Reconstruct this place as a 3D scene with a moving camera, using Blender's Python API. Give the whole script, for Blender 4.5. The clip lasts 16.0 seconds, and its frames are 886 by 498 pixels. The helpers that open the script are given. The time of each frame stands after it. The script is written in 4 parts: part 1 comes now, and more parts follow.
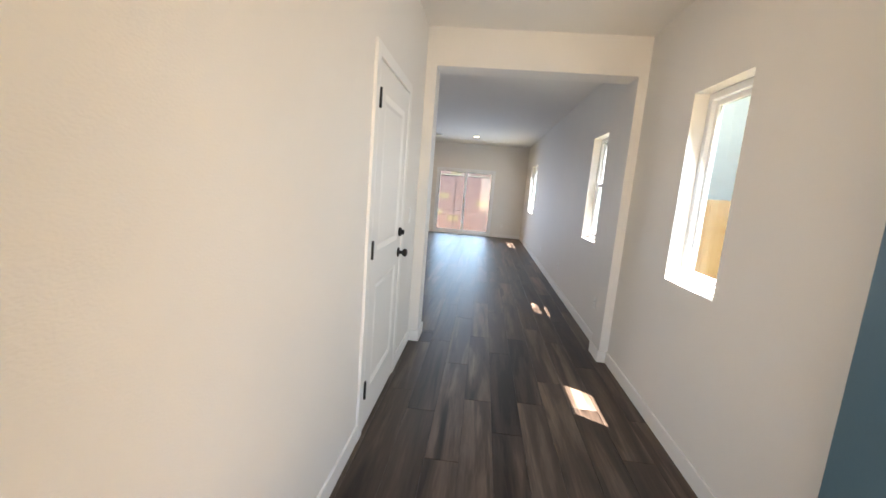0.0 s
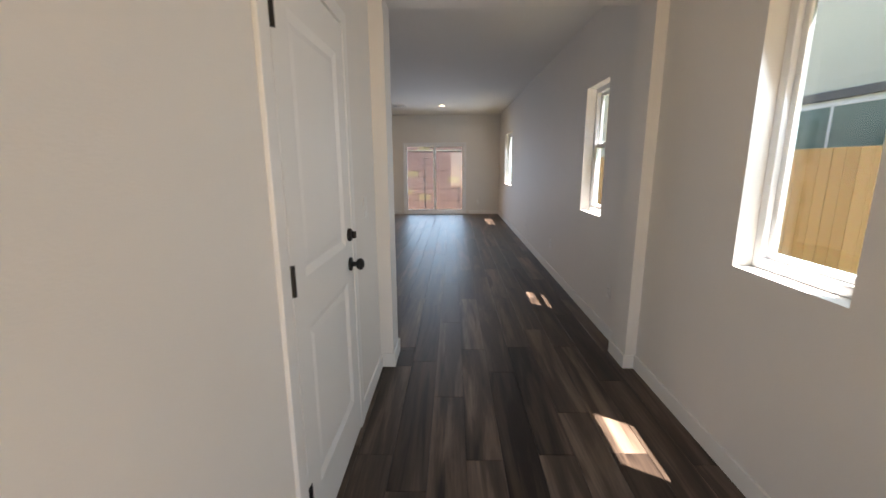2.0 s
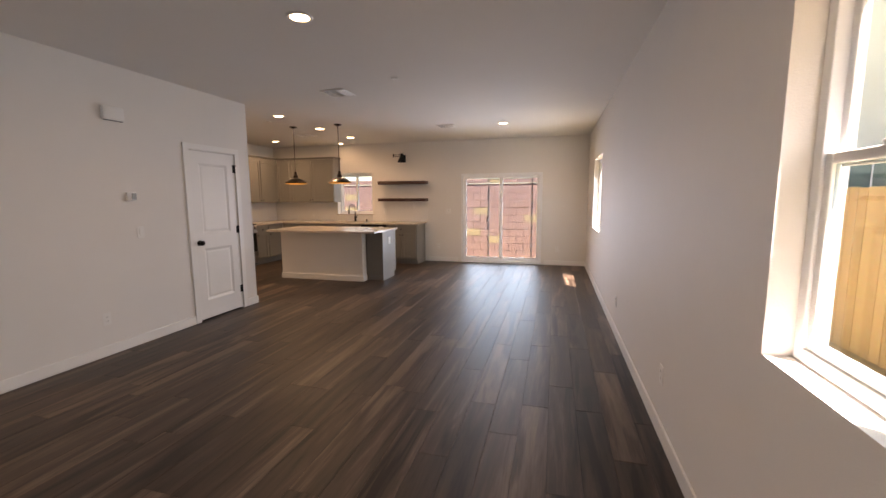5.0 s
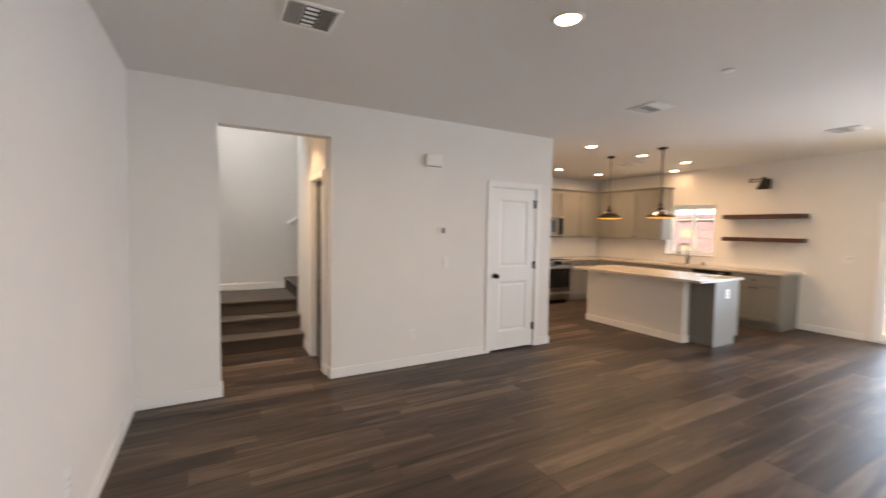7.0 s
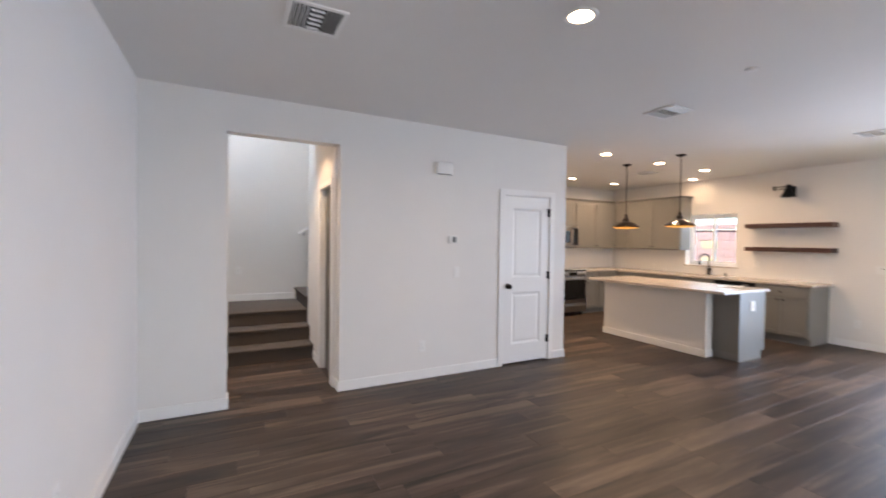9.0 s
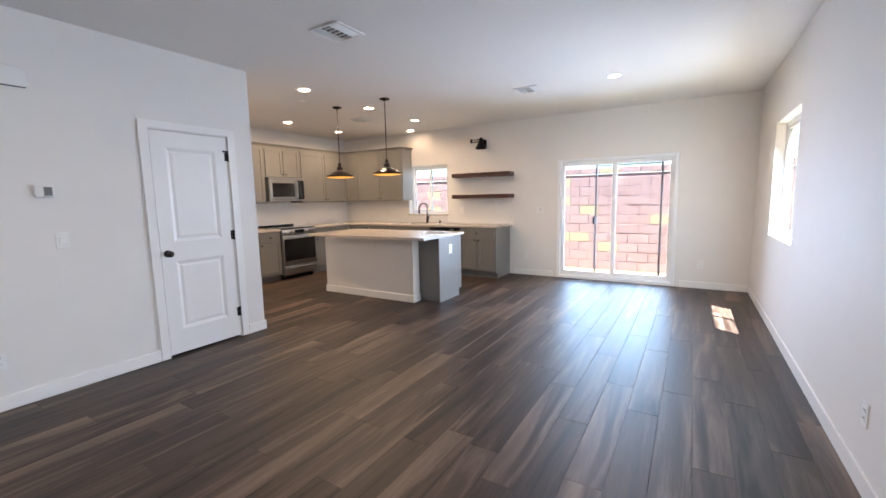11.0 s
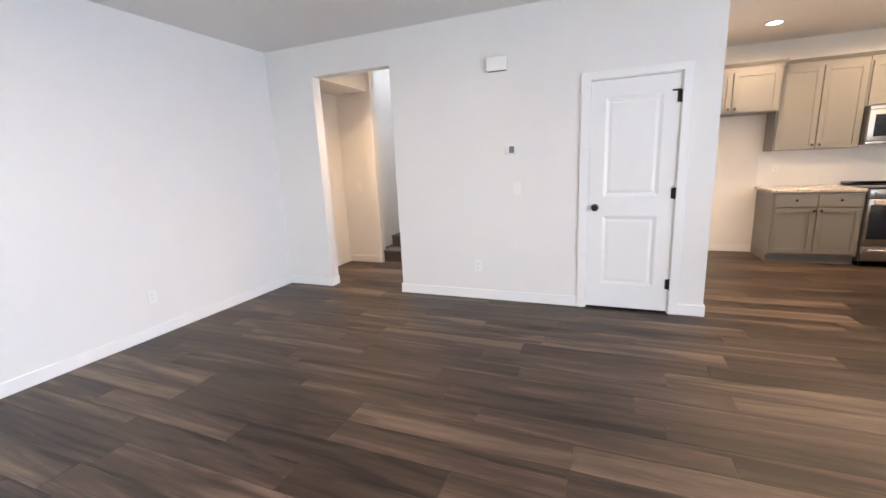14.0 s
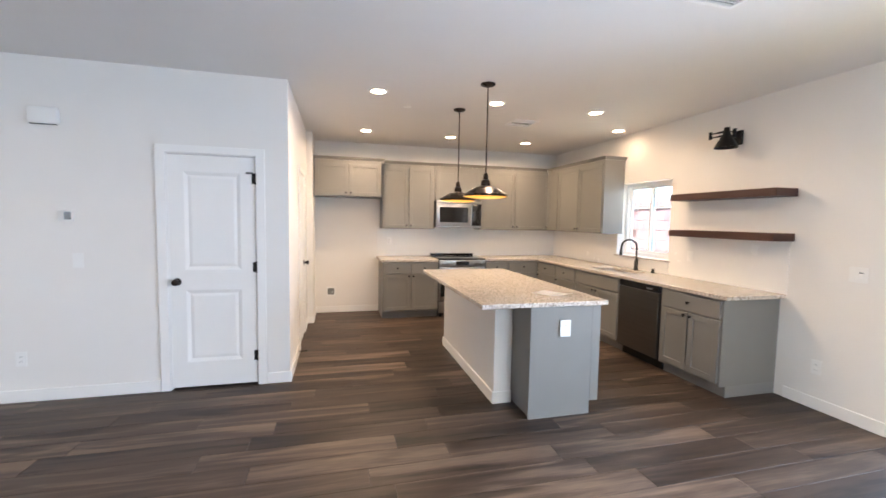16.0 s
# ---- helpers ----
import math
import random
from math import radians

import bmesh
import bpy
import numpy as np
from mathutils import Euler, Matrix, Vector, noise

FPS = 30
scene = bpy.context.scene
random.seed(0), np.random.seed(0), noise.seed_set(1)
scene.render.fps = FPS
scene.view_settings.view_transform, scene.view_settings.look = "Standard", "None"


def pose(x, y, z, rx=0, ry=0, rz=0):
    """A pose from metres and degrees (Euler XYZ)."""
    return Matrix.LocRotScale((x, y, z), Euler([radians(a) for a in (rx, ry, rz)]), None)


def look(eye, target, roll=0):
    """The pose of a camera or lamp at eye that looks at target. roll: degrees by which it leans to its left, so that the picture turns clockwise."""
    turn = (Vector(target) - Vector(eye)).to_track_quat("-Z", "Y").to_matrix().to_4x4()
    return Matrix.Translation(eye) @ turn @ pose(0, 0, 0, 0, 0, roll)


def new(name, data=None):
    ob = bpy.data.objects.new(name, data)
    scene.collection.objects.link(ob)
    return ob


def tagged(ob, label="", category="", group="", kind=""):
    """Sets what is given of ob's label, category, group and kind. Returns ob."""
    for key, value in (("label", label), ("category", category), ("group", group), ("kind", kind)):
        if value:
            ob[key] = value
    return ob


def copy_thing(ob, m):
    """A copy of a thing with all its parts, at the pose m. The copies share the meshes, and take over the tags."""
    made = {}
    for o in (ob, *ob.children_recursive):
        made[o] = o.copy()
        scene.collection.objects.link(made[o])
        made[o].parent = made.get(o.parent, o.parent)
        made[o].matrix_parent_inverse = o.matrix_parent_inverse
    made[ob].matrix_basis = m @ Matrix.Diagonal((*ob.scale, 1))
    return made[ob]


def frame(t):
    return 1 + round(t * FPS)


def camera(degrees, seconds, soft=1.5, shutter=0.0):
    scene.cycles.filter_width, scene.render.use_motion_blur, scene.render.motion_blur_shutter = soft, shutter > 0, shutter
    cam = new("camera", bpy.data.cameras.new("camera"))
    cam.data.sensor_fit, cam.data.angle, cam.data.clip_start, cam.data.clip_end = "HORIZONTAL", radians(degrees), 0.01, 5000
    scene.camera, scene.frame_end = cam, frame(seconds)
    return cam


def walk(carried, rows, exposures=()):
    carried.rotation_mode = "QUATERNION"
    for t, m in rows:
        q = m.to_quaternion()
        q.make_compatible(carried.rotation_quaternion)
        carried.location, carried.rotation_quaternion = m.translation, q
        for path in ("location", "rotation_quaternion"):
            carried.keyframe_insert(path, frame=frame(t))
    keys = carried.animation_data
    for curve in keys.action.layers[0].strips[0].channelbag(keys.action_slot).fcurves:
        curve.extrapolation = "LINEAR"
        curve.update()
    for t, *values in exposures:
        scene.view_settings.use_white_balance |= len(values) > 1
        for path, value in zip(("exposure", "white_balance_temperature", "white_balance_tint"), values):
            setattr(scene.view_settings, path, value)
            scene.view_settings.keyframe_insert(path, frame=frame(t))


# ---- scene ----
# The camera and its walk
cam = camera(94.6, 16.0, shutter=0.3)
PATH = [
    (0, (0.278, 0.455, 1.438), (0.106, 2.424, 1.132), 4.7),
    (0.5, (0.245, 0.699, 1.419), (0.21, 2.671, 1.086), 4.1),
    (1, (0.177, 0.904, 1.437), (0.256, 2.863, 1.043), 2.9),
    (1.5, (0.07, 1.079, 1.453), (0.159, 3.031, 1.024), 1.1),
    (2, (0.218, 1.341, 1.427), (0.167, 3.298, 1.017), -0.3),
    (2.5, (0.411, 1.695, 1.476), (0.198, 3.647, 1.093), -0.9),
    (3, (0.496, 2.162, 1.479), (0.167, 4.103, 1.123), -1.0),
    (3.5, (0.603, 2.622, 1.459), (0.189, 4.549, 1.12), -0.6),
    (3.7, (0.635, 2.801, 1.473), (0.187, 4.72, 1.134), -0.7),
    (5.8, (0.876, 4.613, 1.479), (0.251, 6.507, 1.33), 0.9),
    (6, (0.845, 4.734, 1.471), (0.123, 6.596, 1.352), 0.6),
    (6.5, (0.827, 4.849, 1.469), (-0.374, 6.446, 1.396), 0.5),
    (7, (0.828, 4.874, 1.521), (-0.913, 5.853, 1.422), 0.9),
    (7.5, (0.852, 4.834, 1.507), (-1.094, 5.289, 1.446), 1.2),
    (8, (0.889, 4.822, 1.552), (-1.079, 5.146, 1.696), 1.8),
    (8.5, (0.881, 4.878, 1.57), (-1.051, 5.375, 1.718), 1.6),
    (9, (0.751, 4.953, 1.485), (-1.024, 5.873, 1.445), 0.8),
    (9.5, (0.594, 5.105, 1.449), (-0.751, 6.575, 1.273), -0.1),
    (9.7, (0.584, 5.206, 1.451), (-0.553, 6.838, 1.246), -0.6),
    (12, (0.884, 6.785, 1.354), (-0.14, 8.483, 1.095), -1.3),
    (12.2, (0.838, 6.915, 1.361), (-0.392, 8.467, 1.076), -0.9),
    (12.5, (0.763, 7.11, 1.373), (-0.802, 8.311, 1.044), -0.2),
    (13, (0.677, 7.446, 1.403), (-1.242, 7.847, 1.007), -0.5),
    (13.5, (0.744, 7.723, 1.404), (-1.164, 7.302, 0.977), -2.1),
    (14, (0.71, 8.006, 1.402), (-1.102, 7.264, 0.993), -2.6),
    (14.5, (0.597, 8.411, 1.433), (-1.301, 7.865, 1.117), -1.2),
    (15, (0.646, 8.824, 1.444), (-1.328, 8.667, 1.16), 0.4),
    (15.5, (0.696, 9.125, 1.469), (-1.278, 9.366, 1.26), 1.3),
    (16, (0.7, 9.226, 1.516), (-1.232, 9.725, 1.376), 1.0),
]
walk(cam, [(t, look(eye, target, roll)) for t, eye, target, roll in PATH],
     exposures=[(0, 3.62, 6800, 13), (0.5, 3.4, 6300, 13), (1.0, 3.18, 6200, 12), (2.0, 2.9, 7100, 16), (3.0, 3.15, 8200, 23), (3.7, 3.4, 7500, 19), (6.0, 3.7, 8800, 31), (6.5, 4.02, 7100, 19), (7.0, 4.2, 7900, 19), (7.5, 4.22, 6900, 16), (8.0, 4.45, 6600, 18), (9.0, 4.3, 6700, 19), (12.0, 4.25, 6200, 15), (12.6, 4.2, 6400, 19), (13.2, 4.5, 6800, 17), (14.0, 4.83, 6700, 17), (15.0, 4.85, 6300, 15), (16.0, 4.65, 6300, 14)])

# World, sun and window light
world = bpy.data.worlds.new("world")
scene.world = world
world.use_nodes = True
wn = world.node_tree
bg = wn.nodes["Background"]
sky = wn.nodes.new("ShaderNodeTexSky")
sky.sky_type, sky.sun_disc = "NISHITA", False
sky.sun_elevation, sky.sun_rotation = radians(70), radians(122)
wn.links.new(sky.outputs[0], bg.inputs[0])
bg.inputs[1].default_value = 0.06
sun = new("sun", bpy.data.lights.new("sun", "SUN"))
sun.data.energy, sun.data.angle, sun.data.color = 5.0, radians(0.5), (1, 0.985, 0.96)
sun.matrix_world = look((3.0, -1.9, 10), (0, 0, 0))


def area(name, eye, target, w, h, power, color, shape="RECTANGLE", spread=110):
    lamp = new(name, bpy.data.lights.new(name, "AREA"))
    lamp.data.shape, lamp.data.size, lamp.data.size_y = shape, w, h
    lamp.data.energy, lamp.data.color = power, color
    lamp.matrix_world = look(eye, target)
    lamp.data.spread = radians(spread)
    return lamp


DAY = (0.70, 0.87, 1.0)
# the sky's light, let in through each opening
area("window_light", (1.653, 2.915, 1.54), (0, 2.915, 0.9), 0.46, 1.0, 1.1, DAY, spread=172)
area("window_light", (1.653, 5.22, 1.54), (0, 5.22, 0.9), 0.46, 1.0, 0.9, DAY)
area("window_light", (1.653, 11.18, 1.54), (0, 11.18, 0.9), 1.05, 1.0, 2.6, DAY, spread=172)
area("slider_light", (-0.31, 13.27, 1.0), (-0.6, 8, 0.5), 1.6, 1.7, 5.8, (0.58, 0.75, 1.0), spread=110)
area("kitchen_window_light", (-3.835, 13.275, 1.57), (-3.835, 10, 0.9), 0.8, 0.85, 0.35, DAY, spread=172)
area("doorway_light", (0.54, 0.36, 1.1), (0.4, 4, 1.0), 0.86, 1.9, 0.68, (1.0, 0.97, 0.94))
area("stair_window_light", (-5.5, 4.5, 4.9), (-5.6, 5.2, 1.0), 0.9, 0.9, 3.5, (0.72, 0.87, 1.0))

# Dimensions
LEFT, RIGHT, CEIL = -3.23, 1.50, 2.73
HALL_L, HALL_END, ROOM_FRONT = -0.30, 4.04, 4.29
FAR, BACK = 13.08, -6.08
SIDE = 8.80
WARM = (1.0, 0.73, 0.46)


# Materials
def material(name, color, rough=0.5, metal=0.0):
    m = bpy.data.materials.new(name)
    m.use_nodes = True
    b = m.node_tree.nodes["Principled BSDF"]
    b.inputs["Base Color"].default_value = (*color, 1)
    b.inputs["Roughness"].default_value = rough
    b.inputs["Metallic"].default_value = metal
    return m, m.node_tree, b


def varied(name, c1, c2, scale=6.0, rough=(0.4, 0.6), bump=0.0, bump_scale=200.0, metal=0.0, stretch=(1, 1, 1), detail=6):
    m, nt, b = material(name, c1, rough[0], metal)
    tc = nt.nodes.new("ShaderNodeTexCoord")
    mp = nt.nodes.new("ShaderNodeMapping")
    mp.inputs["Scale"].default_value = stretch
    nt.links.new(tc.outputs["Object"], mp.inputs[0])
    n = nt.nodes.new("ShaderNodeTexNoise")
    n.inputs["Scale"].default_value, n.inputs["Detail"].default_value = scale, detail
    nt.links.new(mp.outputs[0], n.inputs["Vector"])
    mix = nt.nodes.new("ShaderNodeMix")
    mix.data_type = "RGBA"
    mix.inputs[6].default_value, mix.inputs[7].default_value = (*c1, 1), (*c2, 1)
    nt.links.new(n.outputs[0], mix.inputs[0])
    nt.links.new(mix.outputs[2], b.inputs["Base Color"])
    mr = nt.nodes.new("ShaderNodeMapRange")
    mr.inputs["To Min"].default_value, mr.inputs["To Max"].default_value = rough
    nt.links.new(n.outputs[0], mr.inputs[0])
    nt.links.new(mr.outputs[0], b.inputs["Roughness"])
    if bump:
        n2 = nt.nodes.new("ShaderNodeTexNoise")
        n2.inputs["Scale"].default_value, n2.inputs["Detail"].default_value = bump_scale, 3
        nt.links.new(mp.outputs[0], n2.inputs["Vector"])
        bp = nt.nodes.new("ShaderNodeBump")
        bp.inputs["Strength"].default_value, bp.inputs["Distance"].default_value = bump, 0.004
        nt.links.new(n2.outputs[0], bp.inputs["Height"])
        nt.links.new(bp.outputs[0], b.inputs["Normal"])
    return m


def wood_planks(name, dark, mid, light, rough):
    m, nt, b = material(name, mid, rough)
    L = nt.links.new
    tc = nt.nodes.new("ShaderNodeTexCoord")
    info = nt.nodes.new("ShaderNodeObjectInfo")
    off = nt.nodes.new("ShaderNodeVectorMath")
    off.operation = "SCALE"
    off.inputs[0].default_value = (7.3, 31.0, 13.7)
    L(info.outputs["Random"], off.inputs["Scale"])
    add = nt.nodes.new("ShaderNodeVectorMath")
    L(tc.outputs["Object"], add.inputs[0])
    L(off.outputs[0], add.inputs[1])
    mp = nt.nodes.new("ShaderNodeMapping")
    mp.inputs["Scale"].default_value = (1.0, 0.075, 1.0)
    L(add.outputs[0], mp.inputs[0])
    n = nt.nodes.new("ShaderNodeTexNoise")
    n.inputs["Scale"].default_value, n.inputs["Detail"].default_value, n.inputs["Distortion"].default_value = 9, 7, 1.0
    L(mp.outputs[0], n.inputs["Vector"])
    fine = nt.nodes.new("ShaderNodeTexNoise")
    fine.inputs["Scale"].default_value, fine.inputs["Detail"].default_value = 90, 4
    L(mp.outputs[0], fine.inputs["Vector"])
    ramp = nt.nodes.new("ShaderNodeValToRGB")
    e = ramp.color_ramp.elements
    e[0].position, e[0].color = 0.25, (*dark, 1)
    e[1].position, e[1].color = 0.80, (*light, 1)
    c = e.new(0.52)
    c.color = (*mid, 1)
    grain = nt.nodes.new("ShaderNodeMath")
    grain.operation = "MULTIPLY_ADD"
    grain.inputs[1].default_value, grain.inputs[2].default_value = 0.20, -0.10
    L(fine.outputs[0], grain.inputs[0])
    total = nt.nodes.new("ShaderNodeMath")
    L(n.outputs[0], total.inputs[0])
    L(grain.outputs[0], total.inputs[1])
    shift = nt.nodes.new("ShaderNodeMath")
    shift.operation = "MULTIPLY_ADD"
    shift.inputs[1].default_value, shift.inputs[2].default_value = 0.22, -0.11
    L(info.outputs["Random"], shift.inputs[0])
    total2 = nt.nodes.new("ShaderNodeMath")
    L(total.outputs[0], total2.inputs[0])
    L(shift.outputs[0], total2.inputs[1])
    knots = nt.nodes.new("ShaderNodeTexNoise")
    knots.inputs["Scale"].default_value, knots.inputs["Detail"].default_value, knots.inputs["Distortion"].default_value = 7, 4, 1.2
    L(mp.outputs[0], knots.inputs["Vector"])
    kr = nt.nodes.new("ShaderNodeMapRange")
    kr.inputs["From Min"].default_value, kr.inputs["From Max"].default_value = 0.30, 0.44
    kr.inputs["To Min"].default_value, kr.inputs["To Max"].default_value = -0.30, 0.0
    L(knots.outputs[0], kr.inputs[0])
    total3 = nt.nodes.new("ShaderNodeMath")
    L(total2.outputs[0], total3.inputs[0])
    L(kr.outputs[0], total3.inputs[1])
    L(total3.outputs[0], ramp.inputs[0])
    b.inputs["Specular IOR Level"].default_value = 0.32
    L(ramp.outputs[0], b.inputs["Base Color"])
    bp = nt.nodes.new("ShaderNodeBump")
    bp.inputs["Strength"].default_value, bp.inputs["Distance"].default_value = 0.12, 0.002
    L(fine.outputs[0], bp.inputs["Height"])
    L(bp.outputs[0], b.inputs["Normal"])
    mr = nt.nodes.new("ShaderNodeMapRange")
    mr.inputs["To Min"].default_value, mr.inputs["To Max"].default_value = rough - 0.06, rough + 0.1
    L(n.outputs[0], mr.inputs[0])
    L(mr.outputs[0], b.inputs["Roughness"])
    return m


def granite(name):
    m, nt, b = material(name, (0.6, 0.57, 0.53), 0.18)
    L = nt.links.new
    tc = nt.nodes.new("ShaderNodeTexCoord")
    v = nt.nodes.new("ShaderNodeTexVoronoi")
    v.inputs["Scale"].default_value = 95
    n = nt.nodes.new("ShaderNodeTexNoise")
    n.inputs["Scale"].default_value, n.inputs["Detail"].default_value = 60, 8
    L(tc.outputs["Object"], v.inputs["Vector"])
    L(tc.outputs["Object"], n.inputs["Vector"])
    r1 = nt.nodes.new("ShaderNodeValToRGB")
    e = r1.color_ramp.elements
    e[0].position, e[0].color = 0.36, (0.27, 0.225, 0.19, 1)
    e[1].position, e[1].color = 0.60, (0.62, 0.56, 0.49, 1)
    k = e.new(0.46)
    k.color = (0.50, 0.43, 0.36, 1)
    L(n.outputs[0], r1.inputs[0])
    sep = nt.nodes.new("ShaderNodeSeparateColor")
    L(v.outputs["Color"], sep.inputs[0])
    r2 = nt.nodes.new("ShaderNodeValToRGB")
    e = r2.color_ramp.elements
    e[0].position, e[0].color = 0.08, (0.25, 0.23, 0.22, 1)
    e[1].position, e[1].color = 0.3, (1, 1, 1, 1)
    L(sep.outputs[0], r2.inputs[0])
    mix = nt.nodes.new("ShaderNodeMix")
    mix.data_type, mix.blend_type = "RGBA", "MULTIPLY"
    mix.inputs[0].default_value = 0.36
    L(r1.outputs[0], mix.inputs[6])
    L(r2.outputs[0], mix.inputs[7])
    L(mix.outputs[2], b.inputs["Base Color"])
    return m


def per_piece(name, ramp_stops, rough, bump_scale=60, bump=0.4):
    m, nt, b = material(name, (0.4, 0.3, 0.25), rough)
    L = nt.links.new
    info = nt.nodes.new("ShaderNodeObjectInfo")
    ramp = nt.nodes.new("ShaderNodeValToRGB")
    e = ramp.color_ramp.elements
    e[0].position, e[0].color = ramp_stops[0][0], (*ramp_stops[0][1], 1)
    e[1].position, e[1].color = ramp_stops[-1][0], (*ramp_stops[-1][1], 1)
    for p, col in ramp_stops[1:-1]:
        k = e.new(p)
        k.color = (*col, 1)
    L(info.outputs["Random"], ramp.inputs[0])
    tc = nt.nodes.new("ShaderNodeTexCoord")
    n = nt.nodes.new("ShaderNodeTexNoise")
    n.inputs["Scale"].default_value, n.inputs["Detail"].default_value = bump_scale, 6
    L(tc.outputs["Object"], n.inputs["Vector"])
    mix = nt.nodes.new("ShaderNodeMix")
    mix.data_type, mix.blend_type = "RGBA", "OVERLAY"
    mix.inputs[0].default_value = 0.35
    L(ramp.outputs[0], mix.inputs[6])
    L(n.outputs["Color"], mix.inputs[7])
    hsv = nt.nodes.new("ShaderNodeHueSaturation")
    hsv.inputs["Saturation"].default_value = 0.95
    L(mix.outputs[2], hsv.inputs["Color"])
    L(hsv.outputs[0], b.inputs["Base Color"])
    bp = nt.nodes.new("ShaderNodeBump")
    bp.inputs["Strength"].default_value, bp.inputs["Distance"].default_value = bump, 0.006
    L(n.outputs[0], bp.inputs["Height"])
    L(bp.outputs[0], b.inputs["Normal"])
    return m


def emitter(name, color, strength, base=(0.9, 0.9, 0.9)):
    m, nt, b = material(name, base, 0.4)
    b.inputs["Emission Color"].default_value = (*color, 1)
    b.inputs["Emission Strength"].default_value = strength
    return m


def clear_glass(name):
    m = bpy.data.materials.new(name)
    m.use_nodes = True
    nt = m.node_tree
    nt.nodes.clear()
    out = nt.nodes.new("ShaderNodeOutputMaterial")
    mix = nt.nodes.new("ShaderNodeMixShader")
    tr = nt.nodes.new("ShaderNodeBsdfTransparent")
    tr.inputs[0].default_value = (0.63, 0.70, 0.72, 1)
    gl = nt.nodes.new("ShaderNodeBsdfGlossy")
    gl.inputs["Roughness"].default_value = 0.02
    mix.inputs[0].default_value = 0.05
    nt.links.new(tr.outputs[0], mix.inputs[1])
    nt.links.new(gl.outputs[0], mix.inputs[2])
    nt.links.new(mix.outputs[0], out.inputs[0])
    return m


WALL = varied("wall_paint", (0.74, 0.715, 0.68), (0.78, 0.755, 0.72), 3, (0.62, 0.75), 0.25, 170)
CEILING = varied("ceiling_paint", (0.72, 0.70, 0.67), (0.75, 0.73, 0.70), 3, (0.8, 0.9), 0.3, 140)
TRIM = varied("trim_paint", (0.80, 0.785, 0.76), (0.83, 0.82, 0.79), 5, (0.32, 0.42), 0.06, 90)
DOOR = varied("door_paint", (0.80, 0.785, 0.76), (0.82, 0.81, 0.785), 8, (0.3, 0.4), 0.08, 120, stretch=(1, 1, 0.2))
VINYL = varied("white_vinyl", (0.82, 0.83, 0.84), (0.85, 0.86, 0.87), 6, (0.3, 0.4))
PLANK = wood_planks("vinyl_plank", (0.015, 0.009, 0.006), (0.062, 0.0415, 0.0295), (0.188, 0.132, 0.096), 0.41)
JOINT = varied("plank_joint", (0.025, 0.018, 0.014), (0.035, 0.026, 0.02), 20, (0.6, 0.7))
BLACK = varied("matte_black_metal", (0.014, 0.013, 0.013), (0.022, 0.021, 0.02), 30, (0.35, 0.5), metal=0.6)
BRONZE = varied("dark_bronze", (0.025, 0.018, 0.014), (0.04, 0.03, 0.024), 25, (0.22, 0.35), metal=0.8)
CABINET = varied("gray_cabinet_paint", (0.185, 0.176, 0.160), (0.205, 0.196, 0.18), 5, (0.36, 0.46), 0.06, 150)
TOE = varied("toe_kick_paint", (0.20, 0.195, 0.185), (0.23, 0.22, 0.21), 5, (0.5, 0.6))
GRANITE = granite("speckled_granite")
TILE = varied("backsplash_tile", (0.76, 0.745, 0.72), (0.80, 0.785, 0.76), 5, (0.22, 0.3), 0.05, 40)
STEEL = varied("brushed_steel", (0.36, 0.35, 0.34), (0.44, 0.43, 0.42), 40, (0.26, 0.38), metal=1.0, stretch=(1, 1, 0.02))
DARK_STEEL = varied("dark_brushed_steel", (0.17, 0.165, 0.16), (0.22, 0.215, 0.21), 40, (0.26, 0.36), metal=1.0, stretch=(0.02, 1, 1))
BLACK_GLASS = varied("black_glass", (0.008, 0.008, 0.009), (0.012, 0.012, 0.013), 4, (0.05, 0.09))
WALNUT = varied("dark_walnut", (0.034, 0.011, 0.008), (0.075, 0.027, 0.018), 9, (0.35, 0.5), 0.1, 60, stretch=(0.12, 1, 1))
CARPET = varied("brown_carpet", (0.06, 0.045, 0.036), (0.105, 0.082, 0.066), 120, (0.95, 1.0), 0.9, 260)
PLASTIC = varied("white_plastic", (0.78, 0.77, 0.745), (0.81, 0.80, 0.775), 10, (0.3, 0.4))
GREY_PLASTIC = varied("grey_plastic", (0.16, 0.165, 0.165), (0.2, 0.205, 0.2), 10, (0.2, 0.3))
VENT_DARK = varied("duct_dark", (0.05, 0.05, 0.05), (0.08, 0.08, 0.08), 10, (0.6, 0.8))
SINK = varied("black_composite", (0.018, 0.018, 0.019), (0.03, 0.03, 0.03), 60, (0.4, 0.5))
PAPER = varied("white_paper", (0.8, 0.8, 0.79), (0.85, 0.85, 0.84), 20, (0.6, 0.7))
BLUE_DOOR = varied("slate_blue_paint", (0.035, 0.075, 0.105), (0.045, 0.09, 0.125), 6, (0.35, 0.45), 0.08, 100)
# grey that carries the dimness of the passage doorway
SHADED_DOOR = varied("door_shade_grey", (0.10, 0.095, 0.09), (0.12, 0.115, 0.105), 6, (0.4, 0.5))
CAN_GLOW = emitter("can_glow", WARM, 3)
# amber emission in place of lamplight on the pendant lining
LINING_GLOW = emitter("lining_glow", (1.0, 0.42, 0.05), 0.065, (0.35, 0.16, 0.03))
SHADE_IN = varied("shade_inner_enamel", (0.80, 0.62, 0.34), (0.84, 0.66, 0.38), 10, (0.3, 0.4))
GLASS = clear_glass("window_glass")
